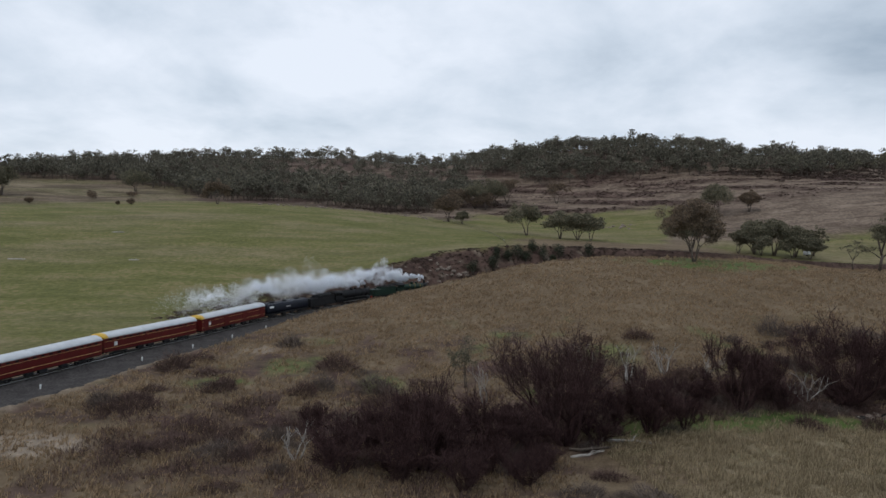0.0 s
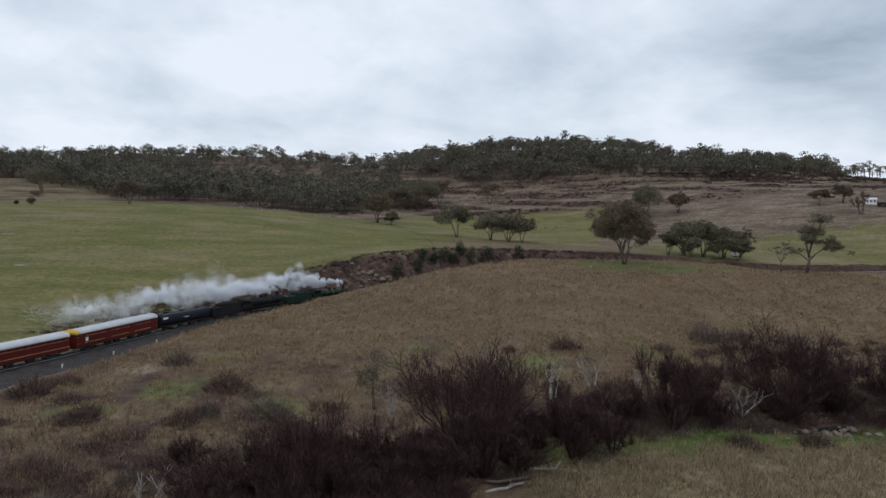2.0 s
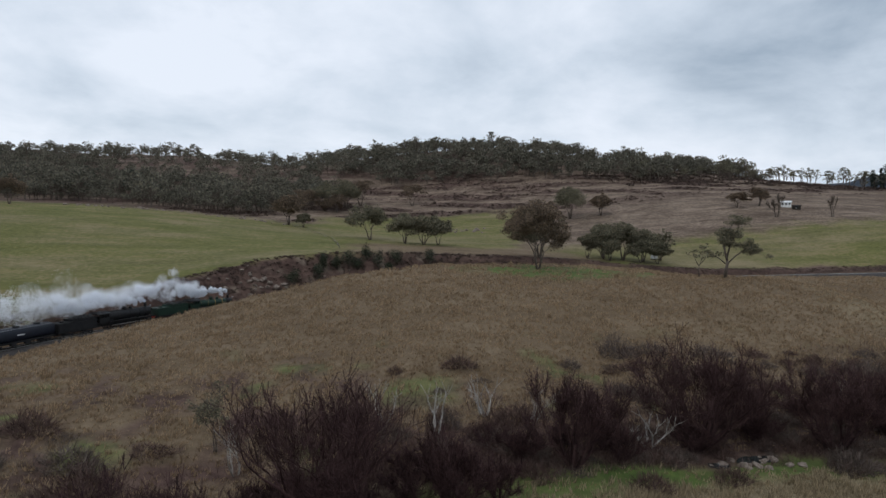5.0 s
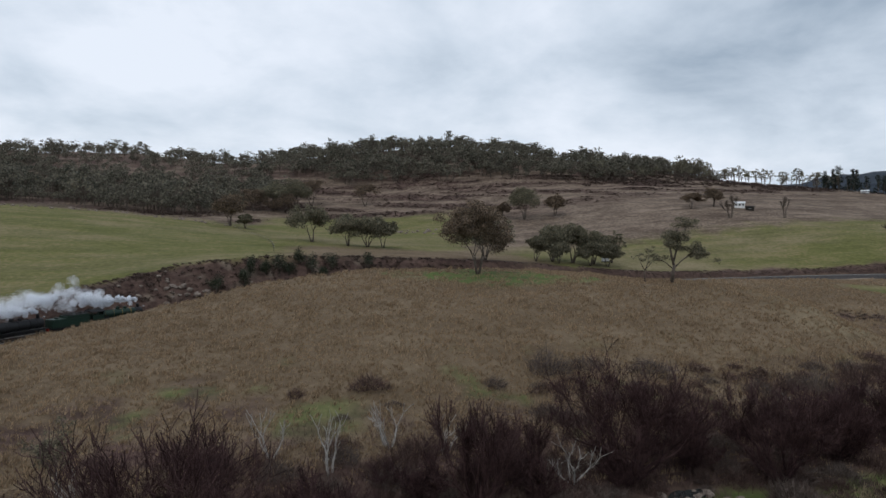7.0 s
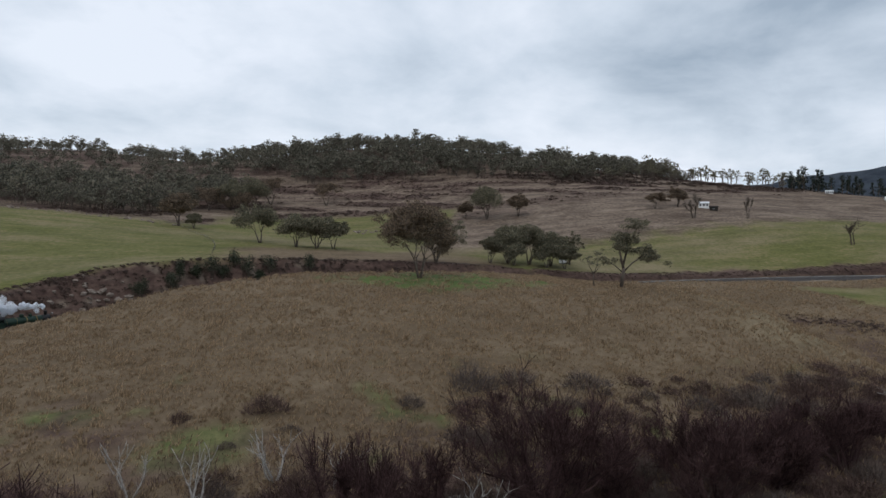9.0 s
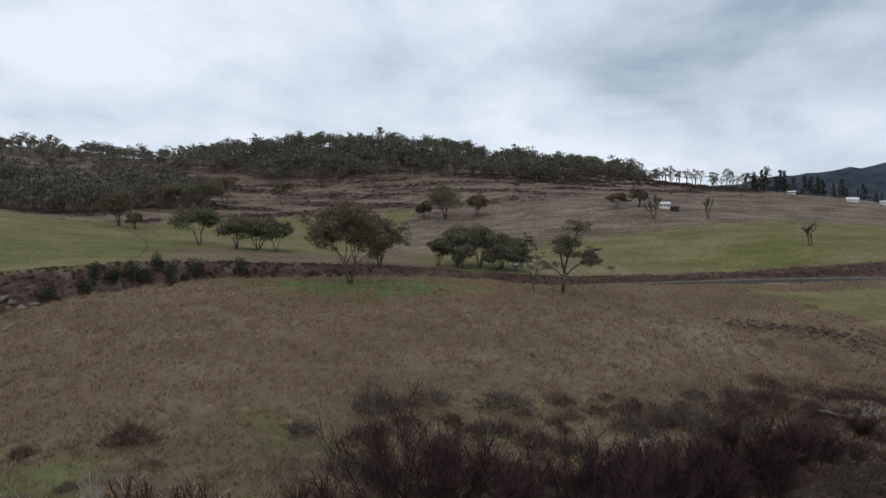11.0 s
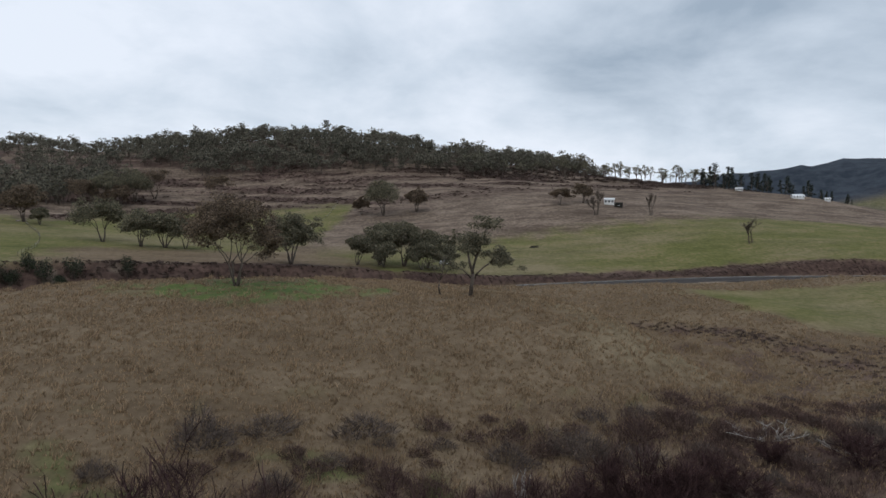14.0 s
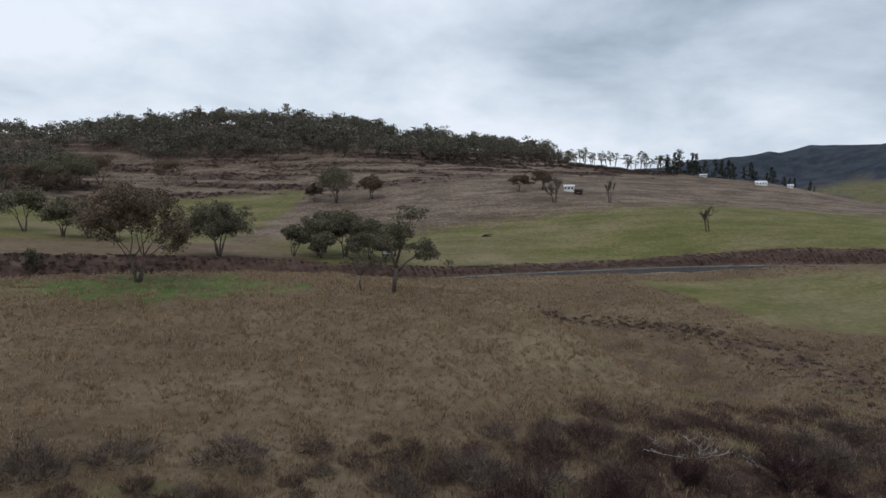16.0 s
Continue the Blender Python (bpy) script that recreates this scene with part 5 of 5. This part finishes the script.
# open trees along the ridge, each with sky between
rng = random.Random(33)
ridge = []
for k in range(4):
    w, g = small_tree(650 + k, 13 + k, 8, 8 + k, 20, 0.75, 0.3)
    t = new("ridge_gum")
    part("trunk", w, BARK, t)
    part("crown", g, GUM_LEAF, t)
    tagged(t, "thin open gum on the bare ridge", "tree", "ridge gums")
    ridge.append(t)
for k in range(70):
    x = 240 + 225 * (k / 69) + rng.uniform(-3, 3)
    y = 482 + (x - 250) * 0.07 + rng.uniform(-6, 34)
    m = pose(x, y, float(land(x, y)) - 0.3, 0, 0, rng.uniform(0, 360))
    t = ridge[k] if k < 4 else copy_thing(ridge[k % 4], m)
    t.matrix_world = m @ Matrix.Scale(rng.uniform(0.6, 1.15), 4)
# dark pines and poplars near the far farm
PINE = paint("dark_pine_needles", (0.010, 0.016, 0.012), (0.035, 0.045, 0.03), 0.3, 0.8, island=True)
pines = []
for k in range(3):
    w, g = small_tree(670 + k, 18, 8 + 2 * k, 20, 26, 0.9, cone=True)
    t = new("pine_tree")
    part("trunk", w, BARK, t)
    part("crown", g, PINE, t)
    tagged(t, "dark pine near the far farm buildings", "tree", "farm pines")
    pines.append(t)
for k in range(34):
    u = k / 33
    x = float(np.interp(u, [0, 0.25, 0.45, 0.6, 0.8, 1], [441, 444, 455, 474, 500, 545])) + rng.uniform(-3, 3)
    y = float(np.interp(u, [0, 0.25, 0.45, 0.6, 0.8, 1], [492, 462, 446, 440, 430, 440])) + rng.uniform(0, 16)
    m = pose(x, y, float(land(x, y)) - 0.3, 0, 0, rng.uniform(0, 360))
    t = pines[k] if k < 3 else copy_thing(pines[k % 3], m)
    t.matrix_world = m @ Matrix.Scale(rng.uniform(0.55, 1.15) * (1.0 - 0.45 * u), 4)

# ---- buildings, fence, logs ----
TIN = paint("pale_roofing_iron", (0.55, 0.56, 0.57), (0.75, 0.76, 0.77), 0.8, 0.5)
DARK_TIMBER = paint("dark_shed_timber", (0.02, 0.018, 0.016), (0.05, 0.045, 0.04), 2.0, 0.9)


def cottage(name, label, x, y, turn, length, depth, eaves, ridge_h, wall_mat, roof_mat, windows=3):
    b = empty(name, x, y, None, turn)
    g = Geo()
    l, d = length / 2, depth / 2
    g.loft([[(xx, -d, -0.6), (xx, -d, eaves), (xx, 0, ridge_h - 0.1), (xx, d, eaves), (xx, d, -0.6)] for xx in (-l, l)])
    part("wall", g, wall_mat, b)
    for s in (-1, 1):
        g = Geo()
        e = 0.35
        slope = (ridge_h - eaves) / d
        g.loft([[(xx, s * (d + e), eaves - slope * e), (xx, s * (d + e), eaves - slope * e + 0.12), (xx, 0, ridge_h + 0.1), (xx, 0, ridge_h - 0.02)] for xx in (-l - e, l + e)])
        part("roof", g, roof_mat, b)
    for k in range(windows):
        xx = -l + length * (k + 0.5) / windows
        g = Geo()
        g.box(xx - 0.45, xx + 0.45, -d - 0.03, -d + 0.05, 0.9, 1.9)
        w = part("window", g, DARK_GLASS, b)
        g = Geo()
        g.box(xx - 0.55, xx + 0.55, -d - 0.09, -d + 0.02, 0.8, 0.9)
        part("sill", g, WHITE_PAINT, w)
    return tagged(b, label, "building", "farm buildings")


cottage("cottage", "small white cottage with a pale iron roof", 267.5, 361.5, -35, 5, 3.6, 2.4, 3.1, WHITE_PAINT, TIN)
cottage("shed", "low dark timber shed below the cottage", 267, 352.5, -35, 4, 3, 1.9, 2.3, DARK_TIMBER, DARK_TIMBER, 1)
cottage("barn", "white farm shed with a pale iron roof", 466, 425, -30, 7.5, 5, 1.5, 3.0, WHITE_PAINT, TIN, 4)
cottage("barn", "small white farm outbuilding", 490, 421, -42, 3.5, 3, 1.6, 2.4, WHITE_PAINT, TIN, 2)
cottage("farmhouse", "pale farmhouse among dark pines", 447, 460, -42, 5, 4, 1.8, 2.6, WHITE_PAINT, TIN, 4)
g = empty("field_trailer", 139.5, 264, None, -30)
q = Geo(); q.box(-1.3, 1.3, -0.7, 0.7, 0.7, 1.9, 0.08); part("tank", q, TIN, g)
q = Geo(); q.box(-1.4, 2.2, -0.6, 0.6, 0.5, 0.7, 0.03); part("frame", q, BLACK, g)
for s in (-0.75, 0.75):
    wheel(g, 0, s, 0.36, 6)
tagged(g, "pale tank trailer parked beside the copse", "trailer")
q = Geo(); q.box(-2.2, 2.2, -0.5, 0.5, -0.8, 0.5, 0.08); q.box(-2.6, 2.6, -0.62, -0.4, -0.8, 0.8, 0.06)
g = empty("culvert", 164, 227.5, 9.0, 2)
part("headwall", q, paint("pale_concrete", (0.36, 0.35, 0.33), (0.52, 0.51, 0.48), 1.5, 0.85), g)
tagged(g, "pale concrete culvert headwall below the railway", "culvert")


def fence_line(points, label, gap=4.5):
    p, s = spline([(x, y, 0) for x, y in points], gap)
    f = empty("fence", *p[0, :2], 0)
    tops = []
    for x, y, _ in p:
        z = float(land(x, y))
        g = Geo()
        g.tube([(x - p[0, 0], y - p[0, 1], z - 0.2), (x - p[0, 0], y - p[0, 1], z + 1.15)], [0.07, 0.06], 6)
        part("post", g, SLEEPER, f)
        tops.append((x - p[0, 0], y - p[0, 1], z))
    for h in (0.4, 0.75, 1.05):
        g = Geo()
        g.tube([(a, b, c + h) for a, b, c in tops], [0.012] * len(tops), 4)
        part("wire", g, RAIL_STEEL, f)
    return tagged(f, label, "fence", "paddock fences")


fence_line([(143, 442), (128, 400), (108, 347)], "post and wire fence between two paddocks")
fence_line([(5, 360), (16, 320), (22, 285), (23, 250)], "post and wire fence down the pasture's edge")
for x, y, turn, ln in ((-121, 257, 10, 4), (-130, 210, -8, 6), (-96, 214, 4, 3), (188, 292, 12, 5), (186, 290, -30, 3.5)):
    g, r = Geo(), random.Random(int(x))
    g.tube([Vector((ln * (k / 5 - 0.5), r.uniform(-0.1, 0.1), 0.22)) for k in range(6)], [0.2, 0.24, 0.22, 0.2, 0.17, 0.1], 7)
    g.tube([Vector((ln * 0.1, 0, 0.25)), Vector((ln * 0.22, 0.5, 0.6))], [0.1, 0.04], 5)
    lg = empty("fallen_log", x, y, None, turn)
    part("wood", g, PALE_BARK if x < 0 else DARK_TIMBER, lg, smooth_faces=True)
    tagged(lg, "fallen pale log lying on the pasture" if x < 0 else "dark fallen log in the green paddock", "log", "fallen logs")


def boulder(seed, flat=0.6):
    bm = bmesh.new()
    bmesh.ops.create_icosphere(bm, subdivisions=2, radius=1)
    r = random.Random(seed)
    o = Vector((r.uniform(0, 50), r.uniform(0, 50), 0))
    for v in bm.verts:
        v.co *= 1 + 0.45 * noise.noise(v.co * 1.3 + o) + 0.15 * noise.noise(v.co * 3.1 + o)
        v.co.z *= flat
    g = Geo()
    g.add(bm)
    return g


stones = [boulder(k).make("boulder", ROCK) for k in range(5)]
rng = random.Random(77)
sites = []
for k in range(46):
    u = rng.random()
    sites.append((-105 + 108 * u + rng.gauss(0, 2), 380 - 8 * u + 10 * math.sin(3 * u) + rng.gauss(0, 3), rng.uniform(0.3, 1.2)))
for k in range(26):
    sites.append((91 + rng.gauss(0, 7), 376 + rng.gauss(0, 6), rng.uniform(0.3, 1.1)))
for k in range(70):
    i = int(np.interp(rng.uniform(S0 + 42, S0 + 150), TRACK_S, np.arange(len(TRACK_S))))
    o = -rng.uniform(5.2, 12)
    sites.append((TRACK[i, 0] + LINE_SIDE[i, 0] * o, TRACK[i, 1] + LINE_SIDE[i, 1] * o, rng.uniform(0.2, 0.75)))
for k in range(34):
    sites.append((4 + rng.gauss(0, 5), 209 + rng.gauss(0, 2), rng.uniform(0.3, 1.0)))
for k in range(18):
    sites.append((66 + rng.gauss(0, 4), 98 + rng.gauss(0, 1.2), rng.uniform(0.2, 0.7)))
for k, (x, y, s) in enumerate(sites):
    m = pose(x, y, float(land(x, y)) + 0.1 * s, rng.uniform(-15, 15), rng.uniform(-15, 15), rng.uniform(0, 360))
    ob = stones[k] if k < 5 else copy_thing(stones[k % 5], m)
    ob.matrix_world = m @ Matrix.Scale(s, 4)
    tagged(ob, "pale weathered boulder lying in the grass", "boulder", "boulders")

# ---- grass ----


def tussocks(name, mat, label, count, box, tall, keep, seed):
    r = np.random.RandomState(seed)
    x, y = r.uniform(box[0], box[1], count), r.uniform(box[2], box[3], count)
    d, _, side = track_near(x, y)
    ok = keep(x, y, d, side, r)
    x, y = x[ok], y[ok]
    z = land(x, y)
    n, blades = len(x), 7
    root = np.stack([x, y, z - 0.05], 1)[:, None, :] + np.concatenate([r.normal(size=(n, blades, 2)) * 0.16, np.zeros((n, blades, 1))], 2)
    patch = np.clip(0.95 + 0.42 * wobble(x, y, 9, seed + 7), 0.35, 1.9)[:, None, None]
    size = tall * patch * r.uniform(0.5, 1.35, (n, 1, 1)) * r.uniform(0.6, 1.2, (n, blades, 1))
    tip = root + np.concatenate([r.normal(size=(n, blades, 2)) * 0.33 + 0.12, np.ones((n, blades, 1))], 2) * size
    a = r.uniform(0, 6.28, (n, blades, 1))
    w = np.concatenate([np.cos(a), np.sin(a), 0 * a], 2) * r.uniform(0.04, 0.09, (n, blades, 1))
    v = np.stack([root - w, root + w, tip], 2).reshape(-1, 3)
    return tagged(mesh_object(name, v, np.arange(len(v)).reshape(-1, 3), mat, None, False), label, "grass", kind="stuff")


STRAW = leafy("pale_straw_tussocks", (0.18, 0.142, 0.088), (0.46, 0.37, 0.24), 0.3, 0.5)


def on_rise(x, y, d, side, r):
    near = np.clip(165 / np.hypot(x - 60, y - 20), 0, 1) ** 1.2
    paddock = (x > 194) & (y + x - 200 > 164) & (d > 17)
    ditch = (y > 118) & (y < 205) & (np.abs(x - np.interp(y, DITCH[1], DITCH[0])) < 2.5)
    z = zones(x, y, 0 * x, d, side)
    thin = r.rand(len(x)) < 0.93 * np.clip(z["lush"] + 0.6 * z["scrub"], 0, 1)
    return (side < 0) & (d > road_edge(y) + 0.6 + r.rand(len(x))) & ~thin & ~paddock & ~(ditch & (r.rand(len(x)) < 0.6)) & (r.rand(len(x)) < near) & ((y > 101) | (x < 15))


def on_flat(x, y, d, side, r):
    z = zones(x, y, 0 * x, d, side)
    thin = r.rand(len(x)) < 0.9 * np.clip(z["lush"] + z["scrub"], 0, 1)
    return (side < 0) & (d > 6.4) & (y < 97) & (x > 24 - (y - 60) * 0.15) & ~thin


tussocks("dry_grass", GRASS, "dry brown winter grass tussocks on the rise", 160000, (-75, 270, 55, 238), 0.5, on_rise, 81)
tussocks("straw_grass", STRAW, "pale straw grass on the creek flat", 26000, (15, 150, 55, 98), 0.7, on_flat, 82)
